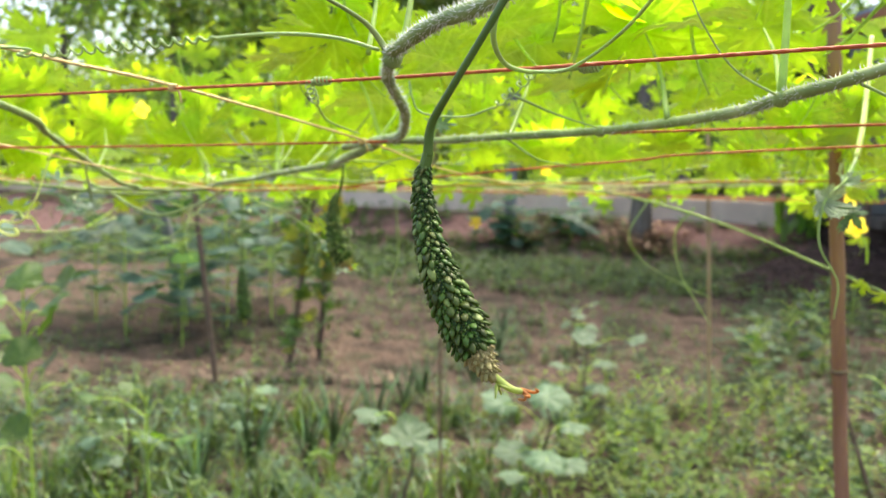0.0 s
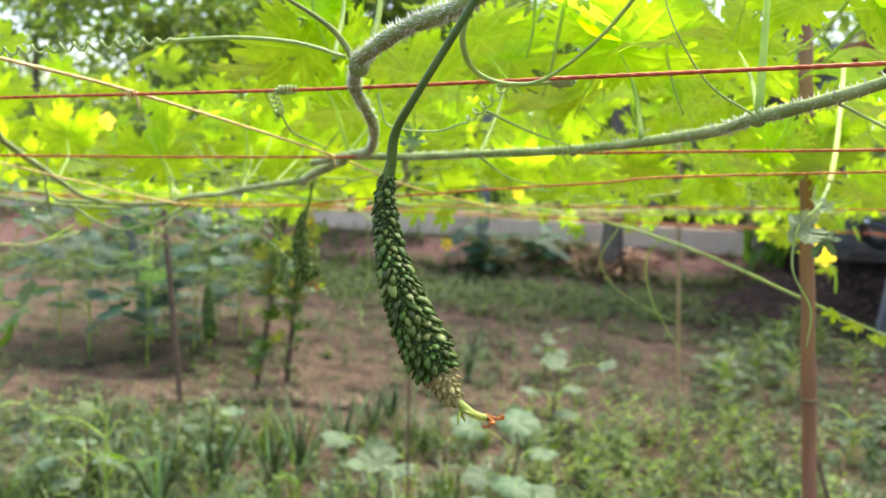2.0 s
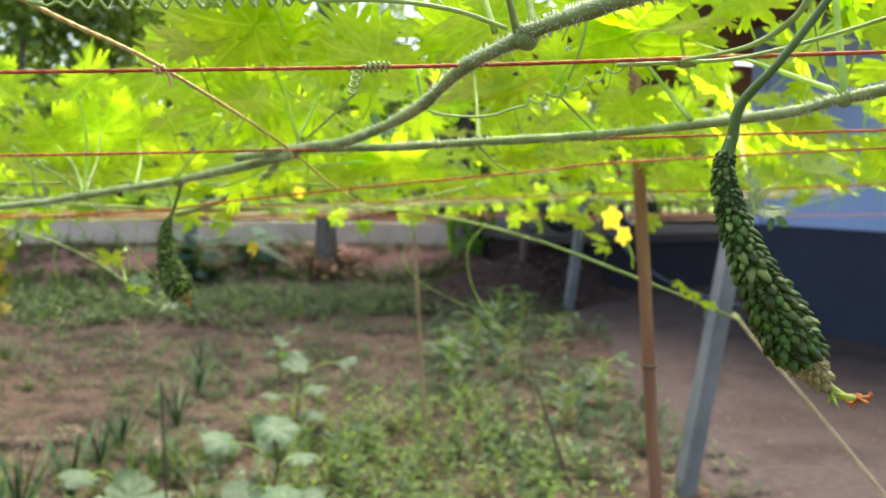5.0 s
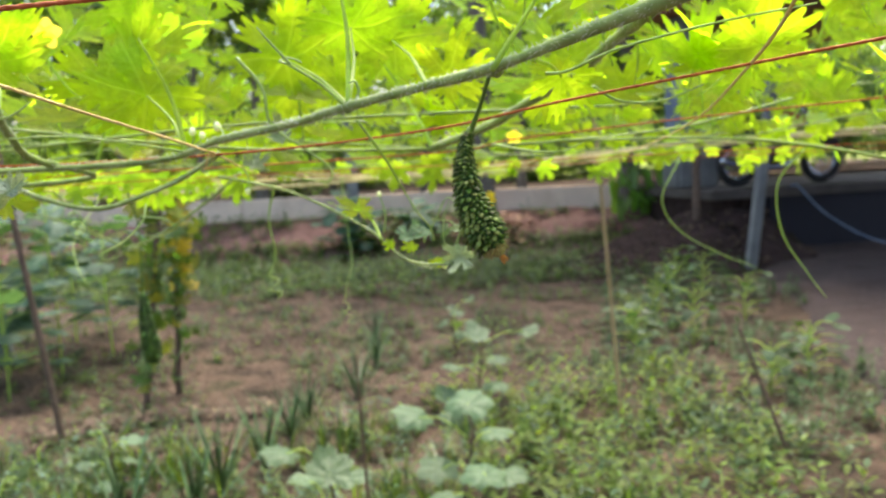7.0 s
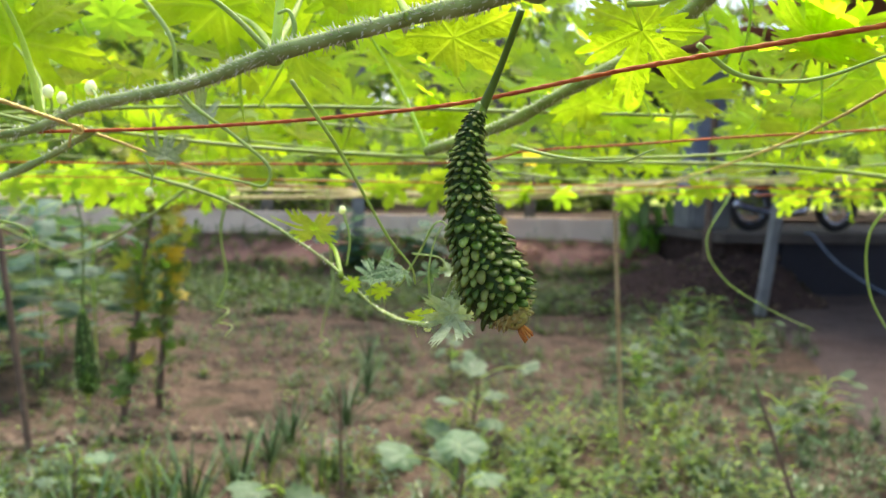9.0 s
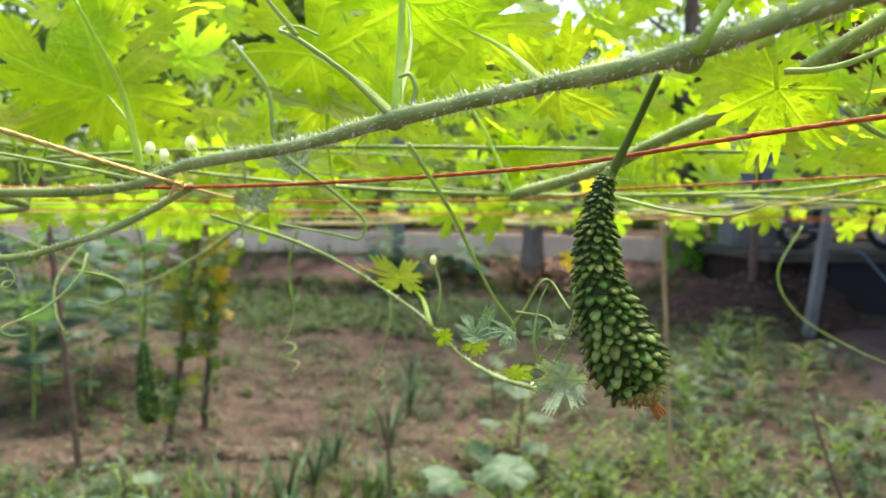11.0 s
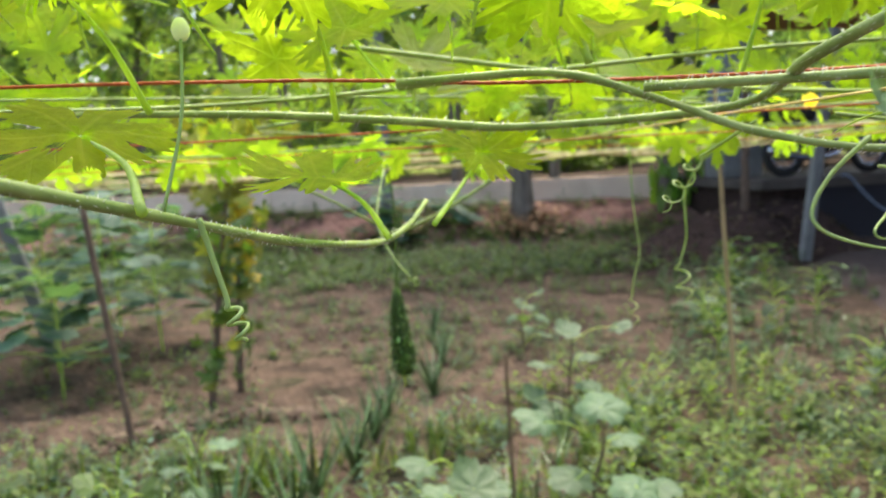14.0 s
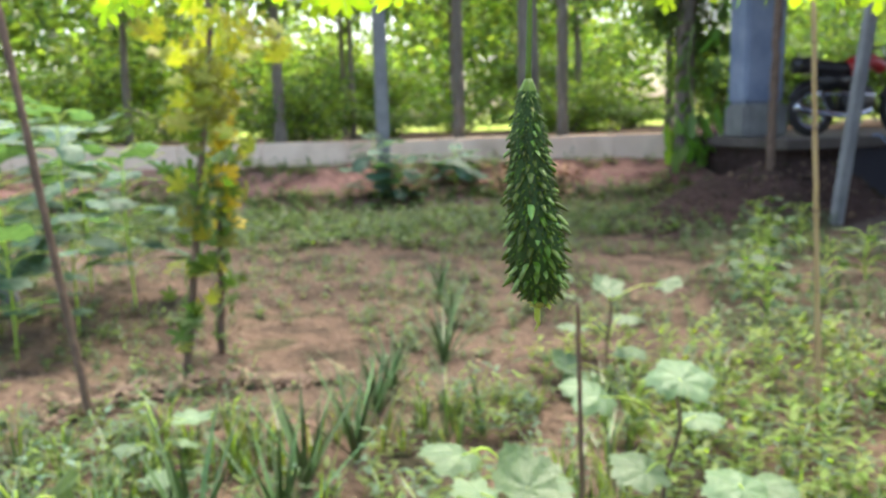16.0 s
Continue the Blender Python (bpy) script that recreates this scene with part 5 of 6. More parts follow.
def tree(at, height, r0, crown, label, group, seed, low=0.35, scale=1.0):
    o = thing("tree", at, label, "tree", group)
    r = random.Random(seed)
    bend = r.uniform(-0.2, 0.2)
    top = Vector((bend, r.uniform(-0.2, 0.2), height))
    line = smooth_line([(0, 0, -0.1), (bend * 0.1, 0, height * 0.3), (bend * 0.4, 0.05, height * 0.65), tuple(top)], 8)
    bm = tube(bmesh.new(), line, r0, r0 * 0.4, 10, 0, lambda u: 1 + 0.35 * max(0, 0.08 - u) / 0.08)
    for k in range(7):
        u = low + (0.95 - low) * k / 7
        p = line[int(u * (len(line) - 1))]
        a = k * 2.4 + r.random()
        w = Vector((math.cos(a), math.sin(a), 0.7)) * height * 0.28 * (1.1 - u * 0.5)
        tube(bm, smooth_line([p, p + w * 0.5 + Vector((0, 0, 0.1)), p + w], 5), r0 * 0.32, r0 * 0.08, 6)
    part("trunk", bm, M["bark"], o)
    for k in range(3):
        c = part("crown", CROWNS[crown], None, o)
        a = k * 2.1 + r.random()
        c.matrix_basis = Matrix.Translation((math.cos(a) * 0.9 * scale, math.sin(a) * 0.9 * scale, height * (0.72 + 0.13 * k))) @ Euler((0, 0, r.random() * 6)).to_matrix().to_4x4() @ Matrix.Scale(scale * r.uniform(0.85, 1.15), 4)
    return o


TL = "roadside tree with a grey trunk and loose green crown"
tr_ = random.Random(9)
tree((2.78, 11.55, 0.30), 8.5, 0.155, 3, "grey-trunked tree on the red bank with reddish litter at its foot", "trees", 1, 0.5)
tree((5.0, 11.55, 0.40), 7.5, 0.14, 3, "tree wrapped in climbing plants beside the terrace", "trees", 2, 0.4)
far = [(-0.39, 14.7, 5.0, 0.10), (0.95, 16.2, 4.6, 0.06), (-1.35, 14.3, 4.4, 0.06), (3.3, 18.2, 4.4, 0.07), (5.9, 17.6, 4.2, 0.09), (-3.2, 17.8, 4.6, 0.09), (-5.9, 17.2, 4.8, 0.11), (8.6, 18.8, 4.6, 0.10), (1.2, 20.4, 4.9, 0.08), (-8.9, 18.5, 5.2, 0.1), (11.4, 19.2, 5.0, 0.1), (-2.0, 21.5, 5.4, 0.08)]
for i, (x, y, h, rad) in enumerate(far):
    tree((x, y, 0.84), h, rad, 3, TL, "trees", 10 + i, 0.5, tr_.uniform(0.62, 0.85))


def bush(at, sx, sz, crown, label):
    o = thing("bush", at, label, "bush", "bushes behind the wall")
    r = random.Random(int(at[0] * 100))
    for k in range(5):
        a = k * 1.3
        part("branch", tube_bm([(0, 0, -0.05), (math.cos(a) * sx * 0.5, math.sin(a) * sx * 0.3, sz * 0.8), (math.cos(a) * sx, math.sin(a) * sx * 0.6, sz * 1.5)], 0.02, 0.008, 6, 4), M["bark"], o)
    c = part("foliage", CROWNS[crown], None, o)
    c.matrix_basis = Matrix.Translation((0, 0, sz)) @ Matrix.Diagonal((sx / 1.9, sx / 1.9 * 0.8, sz / 1.9, 1))
    return o


for i, x in enumerate([-9, -7.4, -5.6, -4.0, -2.2, -0.2, 1.4, 3.3, 5.0, 6.6, 8.4, 10.4]):
    bush((x, 15.4 + (i * 7 % 5) * 0.5, 0.85), 1.0, 0.3 + 0.16 * (i % 3), (0, 3, 1)[i % 3], "green bush behind the road wall")
    if i % 3 != 1:
        bush((x + 0.6, 18.5 + (i * 3 % 4) * 1.3, 0.85), 1.5, 1.1 + 0.3 * (i % 2), i % 2, "loose green bush under the roadside trees")
for i in range(17):
    bush((-27 + i * 3.7, 29 + (i * 5 % 4) * 1.6, 0.85), 3.3, 2.0 + 0.7 * (i * 7 % 4), 1 if i % 2 else 2, "far wood at the edge of the field, sunlight painted into its leaves")
# bushes added to fill the dark background behind the motorbike
for x, y, sx, sz in ((7.6, 14.8, 1.1, 0.9), (9.4, 15.3, 1.3, 1.1), (11.3, 15.0, 1.2, 1.0), (13.2, 15.6, 1.4, 1.3)):
    bush((x, y, 0.85), sx, sz, 0, "dark green bush added as a backdrop behind the terrace")


def concrete_post(at, h, label):
    o = thing("concrete_post", at, label, "post", "fence posts")
    part("shaft", box_bm(-0.085, 0.085, -0.07, 0.07, -0.1, h, 0.015), M["post"], o, smooth=False)
    return o


concrete_post((0.95, 12.35, 0.40), 2.7, "pale concrete post standing before the road wall")
for x, y in ((2.2, 13.1), (3.75, 12.9)):
    pole("wooden_post", (x, y, 0.85), (x + 0.01, y, 3.4), 0.085, 0.08, "bark", "dark wooden fence post behind the wall", "post", 0, "fence posts", int(x * 10))


# ---- pillar, motorbike ----
pole("wooden_post", (4.82, 9.3, 0.0), (4.85, 9.3, 2.4), 0.05, 0.042, "stick", "dark thin trunk standing beside the terrace", "post", 0, "fence posts", 77)
pr2 = random.Random(44)
cl = thing("climbing_plant", (5.0, 11.35, 0.75), "broad drooping green leaves climbing the trunk beside the terrace", "plant")
LONG = [lobed_leaf("long_leaf", [(0, 1.0, D(17)), (D(15), 0.5, D(20)), (-D(15), 0.5, D(20))], 40, 4, 95 + i, [-0.35, -0.2][i], 0.01, 0.05, 0, [M["long_leaf"]], 0.06) for i in range(2)]
for k in range(46):
    lf = part("leaf", LONG[k % 2], None, cl)
    low = k < 26
    lf.matrix_basis = Matrix.Translation((pr2.uniform(-0.40, 0.25) if low else pr2.uniform(0.2, 0.9), pr2.uniform(-0.3, -0.05), pr2.uniform(0.0, 0.45) if low else pr2.uniform(0.5, 2.0))) @ Euler((0, 0, pr2.uniform(-1.2, 1.2))).to_matrix().to_4x4() @ Euler((pr2.uniform(-2.0, -1.2), 0, pr2.uniform(-0.6, 0.6))).to_matrix().to_4x4() @ Matrix.Scale(pr2.uniform(0.26, 0.46), 4)
fo = part("foliage", CROWNS[0], None, cl, "dark small-leaved foliage")
fo.matrix_basis = Matrix.Translation((0.15, 0.45, 1.75)) @ Matrix.Diagonal((0.34, 0.24, 0.58, 1))
DARK_LONG = [lobed_leaf("dark_leaf", [(0, 1.0, D(24)), (D(20), 0.55, D(24)), (-D(20), 0.55, D(24))], 34, 3, 97 + i, [-0.3, 0.15][i], 0.01, 0.05, 0, [M["tree_leaf"]], 0.06) for i in range(2)]
for k in range(120):
    lf = part("leaf", DARK_LONG[k % 2], None, cl)
    lf.matrix_basis = Matrix.Translation((pr2.gauss(0.14, 0.26), pr2.uniform(-0.28, 0.12), pr2.uniform(0.3, 1.95))) @ Euler((0, 0, pr2.uniform(-3.1, 3.1))).to_matrix().to_4x4() @ Euler((pr2.uniform(-1.6, 0.2), 0, pr2.uniform(-0.8, 0.8))).to_matrix().to_4x4() @ Matrix.Scale(pr2.uniform(0.13, 0.22), 4)
part("stem", tube_bm([(0, 0.02, -0.5), (0.05, 0.0, 0.3), (-0.04, 0.02, 1.0), (0.03, 0.03, 1.6)], 0.02, 0.012, 8, 6), M["stem"], cl)


def dry_heap():
    r = random.Random(31)
    bm = bmesh.new()
    for _ in range(420):
        x, y = 2.78 + r.gauss(0, 0.26), 11.35 + r.gauss(0, 0.22)
        a = r.uniform(0, 6.283)
        blade(bm, (x, y, ground_z(x, y) + 0.05 + 0.14 * r.random()), (math.cos(a), math.sin(a), r.uniform(-0.2, 0.6)), r.uniform(0.08, 0.2), r.uniform(0.02, 0.04), 0.2)
    tagged(part("dry_leaf_heap", bm, [M["rust"]], smooth=False), "heap of reddish dry leaves at the foot of the tree", "litter", kind="stuff")


dry_heap()
pl = thing("gate_pillar", (5.47, 10.6, 0.86), "pale blue plastered pillar on the terrace edge", "pillar")
part("shaft", box_bm(-0.27, 0.27, -0.2, 0.2, 0.42, 2.6, 0.03), M["pillar"], pl, smooth=False)
part("foot", box_bm(-0.30, 0.32, -0.24, 0.24, -0.02, 0.42, 0.04), M["post"], pl, "grey concrete foot", smooth=False)


def motorbike(at, turn):
    o = thing("motorbike", at, "parked red and black motorbike with chrome footrest", "motorbike")
    o.rotation_euler = (0, 0, D(turn))

    def ring(bm, c, R, r, n=28, m=8):
        vs = [[bm.verts.new((c[0] + (R + r * math.cos(b)) * math.cos(a), c[1] + r * math.sin(b), c[2] + (R + r * math.cos(b)) * math.sin(a))) for b in (6.2832 * j / m for j in range(m))] for a in (6.2832 * i / n for i in range(n))]
        for i in range(n):
            for j in range(m):
                bm.faces.new((vs[i][j], vs[i][(j + 1) % m], vs[(i + 1) % n][(j + 1) % m], vs[(i + 1) % n][j]))
        return bm

    for x in (0.0, 1.25):
        w = part("wheel", ring(bmesh.new(), (x, 0, 0.31), 0.20, 0.014), M["chrome"], o)
        part("tyre", ring(bmesh.new(), (x, 0, 0.31), 0.26, 0.05), M["rubber"], w)
        sp = bmesh.new()
        for k in range(12):
            a = k * math.pi / 6
            tube(sp, [Vector((x, 0, 0.31)), Vector((x + 0.2 * math.cos(a), 0, 0.31 + 0.2 * math.sin(a)))], 0.004, None, 4)
        part("spokes", sp, M["chrome"], w)
        part("mudguard", tube_bm([(x - 0.3, 0, 0.45), (x - 0.15, 0, 0.61), (x + 0.08, 0, 0.64), (x + 0.26, 0, 0.52)], 0.035, None, 8, 5), M["black"], o)
    part("tank", tube_bm([(0.45, 0, 0.78), (0.6, 0, 0.86), (0.8, 0, 0.87), (0.95, 0, 0.8)], 0.11, 0.08, 12, 5), M["red_paint"], o, "red fuel tank")
    part("side_panel", box_bm(0.05, 0.5, -0.12, 0.12, 0.55, 0.76, 0.05), M["black"], o, "black side panel")
    part("seat", tube_bm([(-0.25, 0, 0.84), (0.0, 0, 0.83), (0.25, 0, 0.80), (0.48, 0, 0.80)], 0.10, 0.085, 12, 5), M["black"], o, "black seat")
    part("engine", box_bm(0.38, 0.8, -0.13, 0.13, 0.24, 0.58, 0.05), M["black"], o)
    part("exhaust", tube_bm([(0.7, -0.13, 0.3), (0.4, -0.16, 0.25), (0.0, -0.17, 0.28), (-0.35, -0.17, 0.36)], 0.04, 0.05, 10, 6), M["chrome"], o, "chrome exhaust")
    part("footrest", tube_bm([(-0.1, -0.2, 0.5), (0.3, -0.2, 0.5), (0.7, -0.18, 0.47)], 0.022, None, 8, 4), M["chrome"], o, "chrome side guard")
    part("fork", tube_bm([(1.25, 0.06, 0.31), (1.1, 0.06, 0.75), (1.0, 0.05, 1.02)], 0.022, None, 8, 4), M["chrome"], o)
    part("handlebar", tube_bm([(0.9, -0.36, 1.03), (1.0, -0.15, 1.05), (1.0, 0.15, 1.05), (0.9, 0.36, 1.03)], 0.013, None, 8, 5), M["black"], o)
    part("headlight", tube_bm([(1.02, 0, 0.9), (1.12, 0, 0.9), (1.16, 0, 0.9)], 0.09, 0.08, 14, 3), M["chrome"], o)
    return o


motorbike((5.80, 9.95, 0.86), 0)


# ---- leaves, tendrils, buds and flowers close to the path of the strings ----
def shoot(owner, base, top, r=0.0016, mat="petiole"):
    """A leaf stalk from the stem to the blade."""
    b, t = Vector(base), Vector(top)
    b = b + (b - t).normalized() * 0.003
    m = b.lerp(t, 0.5) + Vector((0.004, 0.006, 0.002))
    off = Vector(owner.location)
    return part("leaf_stalk", tube(bmesh.new(), [p - off for p in smooth_line([b, m, t], 6)], r, r * 0.38, 7), M[mat], owner)


BARE = [lobed_leaf("broad_gourd_leaf", [GOURD_LOBES, WIDE_LOBES][i % 2], 210, 8, 140 + i, [0.08, -0.10, 0.15][i], 0.20, stalk=0, base=0.33, freq=32, broad=True, holes=[1, 2, 0][i]) for i in range(3)]


def big_leaf(owner, k, at, size, tilt, spin, face, foot):
    """A large leaf that can be told apart, and its stalk from the foot on the stem."""
    # beyond y = 2 the darker leaf stands in for shade on the blade
    put_leaf(owner, OLD_SHADED_LEAVES[k] if at[1] > 2 else BARE[k], at, size, tilt, spin, face)
    shoot(owner, foot, at, 0.0017)


big_leaf(va, 0, (0.150, 0.56, 1.575), 0.062, 68, 8, -12, (0.150, 0.50, 1.523))
big_leaf(va, 1, (0.235, 0.60, 1.585), 0.060, 62, -20, 14, (0.181, 0.43, 1.530))
big_leaf(va, 2, (0.095, 0.66, 1.580), 0.055, 60, 15, 10, (0.075, 0.60, 1.513))
big_leaf(va, 0, (0.015, 0.72, 1.575), 0.055, 55, -25, -20, (-0.02, 0.69, 1.508))
big_leaf(va, 1, (-0.050, 0.66, 1.580), 0.055, 62, 30, 15, (-0.017, 0.68, 1.510))
big_leaf(va, 2, (-0.03, 0.88, 1.560), 0.058, 66, 0, 0, (-0.085, 0.85, 1.486))
big_leaf(vb, 1, (-0.296, 1.127, 1.500), 0.064, 60, 12, 14, (-0.262, 1.05, 1.452))
big_leaf(vb, 0, (-0.185, 1.12, 1.525), 0.064, 68, -12, -8, (-0.154, 0.937, 1.474))
big_leaf(vb, 2, (-0.105, 1.06, 1.530), 0.060, 70, 20, 6, (-0.112, 0.90, 1.482))
big_leaf(vb, 0, (-0.140, 1.03, 1.535), 0.055, 66, -30, -18, (-0.154, 0.937, 1.474))
big_leaf(vb, 1, (-0.022, 0.92, 1.486), 0.030, 80, 168, -10, (-0.058, 0.865, 1.490))
big_leaf(vb, 2, (-0.131, 1.135, 1.397), 0.030, 22, 70, 20, (-0.119, 1.095, 1.376))
big_leaf(vb, 0, (-0.100, 1.17, 1.53), 0.058, 60, 0, 20, (-0.06, 1.15, 1.448))
big_leaf(vc, 0, (-0.478, 1.052, 1.476), 0.048, 74, 10, 4, (-0.463, 1.058, 1.453))
big_leaf(vc, 1, (-0.565, 1.115, 1.500), 0.060, 70, -6, -6, (-0.545, 1.18, 1.441))
big_leaf(vc, 2, (-0.660, 1.10, 1.500), 0.060, 66, 18, 12, (-0.63, 1.16, 1.446))
big_leaf(vc, 1, (-0.640, 1.075, 1.432), 0.050, 24, 20, 20, (-0.615, 1.025, 1.409))
big_leaf(vc, 0, (-0.555, 1.145, 1.412), 0.046, 14, 60, 0, (-0.527, 1.155, 1.383))
big_leaf(vc, 2, (-0.450, 1.265, 1.418), 0.044, 40, -60, 0, (-0.489, 1.22, 1.382))
big_leaf(vc, 0, (-0.390, 1.06, 1.520), 0.056, 70, 24, -14, (-0.363, 0.97, 1.471))
big_leaf(vc, 1, (-0.330, 1.14, 1.510), 0.058, 60, -22, 16, (-0.347, 1.15, 1.438))
big_leaf(vd, 1, (-0.470, 2.43, 1.372), 0.055, -75, 180, 10, (-0.47, 2.40, 1.405))
big_leaf(vd, 2, (-0.395, 2.45, 1.385), 0.055, -80, 160, -15, (-0.40, 2.40, 1.405))
big_leaf(vd, 0, (-0.560, 2.47, 1.392), 0.050, -70, 200, 20, (-0.56, 2.40, 1.405))

# young, darker, crumpled leaves on the shoot tips
put_leaf(vc, YOUNG_LEAVES[0], (-0.398, 0.985, 1.428), 0.0225, 50, 160, 20)
put_leaf(vc, YOUNG_LEAVES[1], (-0.378, 0.975, 1.432), 0.0205, 70, 190, -30)
put_leaf(vc, YOUNG_LEAVES[2], (-0.409, 0.975, 1.459), 0.0225, 20, 20, 60)
put_leaf(vc, TENDER_LEAF, (-0.345, 0.925, 1.432), 0.0205, 60, 200, -10)
put_leaf(vb, TENDER_LEAF, (-0.079, 0.975, 1.372), 0.0175, 75, 165, -25)
put_leaf(vb, YOUNG_LEAVES[1], (-0.098, 0.99, 1.390), 0.0140, 40, 60, 50)
put_leaf(vb, YOUNG_LEAVES[0], (-0.108, 1.02, 1.382), 0.0168, 30, -40, 0)
put_leaf(vb, TENDER_LEAF, (-0.195, 1.10, 1.462), 0.0168, 60, 0, 0)
put_leaf(vb, TENDER_LEAF, (-0.215, 1.11, 1.440), 0.0182, 50, 30, 30)
put_leaf(va, TENDER_LEAF, (0.274, 0.58, 1.477), 0.0200, 65, 190, 0)
put_leaf(va, TENDER_LEAF, (0.300, 0.61, 1.488), 0.0190, 40, 150, 40)
put_leaf(va, YOUNG_LEAVES[2], (0.288, 0.575, 1.470), 0.0160, 70, 160, -30)
put_leaf(vb, TENDER_LEAF, (-0.079, 0.985, 1.390), 0.0085, 60, 150, 20)
put_leaf(vb, YOUNG_LEAVES[1], (-0.084, 1.0, 1.387), 0.0090, 70, 40, -20)
put_leaf(va, YOUNG_LEAVES[2], (0.03, 0.65, 1.520), 0.0168, 50, 20, 0)
# fresh bright leaves on the drooping shoots
for owner, at, size, tilt, spin, face in [
    (vb, (-0.100, 1.05, 1.372), 0.010, 40, 30, 10), (vb, (-0.083, 1.04, 1.360), 0.011, 30, -40, -30), (vb, (-0.112, 1.08, 1.372), 0.008, 50, 80, 0),
    (va, (0.747, 1.448, 1.372), 0.030, 30, 40, 10), (va, (0.70, 1.40, 1.45), 0.035, 40, -20, -20), (va, (0.487, 0.885, 1.366), 0.018, 25, 40, 10), (va, (0.52, 0.90, 1.350), 0.016, 30, -60, -10), (va, (0.455, 0.87, 1.380), 0.015, 35, 90, 10),
    (va, (0.60, 1.30, 1.43), 0.036, 45, 10, 0), (va, (0.66, 1.34, 1.40), 0.03, 30, -30, 20),
]:
    put_leaf(owner, SMALL_LEAVES[1], at, size, tilt, spin, face)

# tendrils
tendril(va, [(0.005, 0.428, 1.544), (-0.015, 0.43, 1.549), (-0.040, 0.43, 1.550), (-0.066, 0.43, 1.5475)], 0.0009, ((-0.150, 0.428, 1.5375), 0.0016, 15))
tendril(va, [(-0.150, 0.428, 1.5375), (-0.154, 0.43, 1.5385), (-0.150, 0.433, 1.541), (-0.160, 0.42, 1.540), (-0.178, 0.41, 1.536), (-0.20, 0.40, 1.538)], 0.0008)
tendril(va, [(0.0555, 0.318, 1.552), (0.0505, 0.328, 1.543), (0.0505, 0.335, 1.535), (0.057, 0.36, 1.531), (0.072, 0.41, 1.5345), (0.082, 0.385, 1.5335), (0.090, 0.335, 1.539), (0.095, 0.30, 1.548), (0.098, 0.27, 1.556)], 0.0011)
tendril(va, [(0.012, 0.54, 1.541), (0.014, 0.54, 1.532), (0.020, 0.54, 1.523), (0.044, 0.53, 1.521), (0.060, 0.52, 1.526)], 0.0007, ((0.0765, 0.446, 1.5395), 0.0021, 6))
tendril(va, [(0.071, 0.452, 1.5385), (0.082, 0.447, 1.5390), (0.094, 0.442, 1.5398)], 0.0011, ((0.104, 0.4385, 1.5405), 0.0019, 7))
tendril(va, [(0.07, 0.50, 1.531), (0.095, 0.52, 1.523), (0.124, 0.548, 1.517)], 0.0008)
tendril(va, [(-0.026, 0.62, 1.512), (-0.034, 0.54, 1.517), (-0.034, 0.50, 1.524)], 0.0007, ((-0.036, 0.482, 1.5345), 0.0021, 5))
tendril(va, [(-0.040, 0.485, 1.5335), (-0.034, 0.483, 1.5342)], 0.0009, ((-0.022, 0.479, 1.535), 0.0018, 6))
tendril(va, [(0.181, 0.43, 1.528), (0.156, 0.42, 1.539), (0.138, 0.41, 1.557), (0.130, 0.41, 1.575)], 0.0006)
tendril(va, [(0.20, 0.40, 1.532), (0.235, 0.41, 1.522), (0.28, 0.42, 1.521), (0.33, 0.42, 1.528)], 0.0007)
tendril(va, [(0.075, 0.60, 1.510), (0.095, 0.61, 1.498), (0.12, 0.63, 1.494)], 0.0008)
shoot(va, (0.008, 0.426, 1.543), (-0.018, 0.396, 1.562), 0.0017, "stem")
shoot(va, (0.181, 0.43, 1.530), (0.183, 0.445, 1.64), 0.0020)
shoot(va, (0.015, 0.425, 1.545), (0.012, 0.45, 1.60), 0.0018)
shoot(va, (0.0, 0.43, 1.545), (-0.006, 0.46, 1.60), 0.0013)
shoot(vb, (-0.154, 0.937, 1.474), (-0.156, 0.945, 1.56), 0.0019)
shoot(vb, (-0.262, 1.05, 1.452), (-0.285, 1.03, 1.53), 0.0020)
# hooked bud and its stalk on the rising stem
tendril(vb, [(-0.156, 0.936, 1.474), (-0.170, 0.935, 1.487), (-0.187, 0.933, 1.498), (-0.193, 0.935, 1.501), (-0.187, 0.938, 1.503), (-0.180, 0.936, 1.500)], 0.0011)
tendril(vb, [(-0.150, 0.935, 1.474), (-0.147, 0.935, 1.482), (-0.149, 0.935, 1.488), (-0.153, 0.935, 1.487)], 0.0012)
tendril(vb, [(-0.187, 0.933, 1.499), (-0.197, 0.93, 1.51), (-0.205, 0.93, 1.52)], 0.0010)
tendril(vb, [(-0.222, 1.06, 1.52), (-0.205, 1.06, 1.497), (-0.20, 1.06, 1.470), (-0.175, 1.06, 1.45), (-0.158, 1.06, 1.435), (-0.160, 1.06, 1.425), (-0.172, 1.06, 1.427), (-0.20, 1.06, 1.432)], 0.0013)
tendril(vb, [(-0.148, 0.945, 1.465), (-0.128, 0.97, 1.44), (-0.105, 1.0, 1.405), (-0.090, 1.02, 1.388), (-0.086, 1.03, 1.378)], 0.0009)
tendril(vb, [(-0.01, 0.90, 1.478), (0.01, 0.905, 1.469), (0.035, 0.90, 1.468), (0.055, 0.885, 1.476)], 0.0011)
tendril(vb, [(-0.05, 0.87, 1.483), (-0.04, 0.86, 1.4835), (-0.02, 0.84, 1.492), (0.02, 0.81, 1.50), (0.06, 0.79, 1.505)], 0.0010)
tendril(vb, [(-0.262, 1.05, 1.452), (-0.29, 1.02, 1.458), (-0.33, 0.99, 1.464), (-0.37, 0.97, 1.462)], 0.0010)
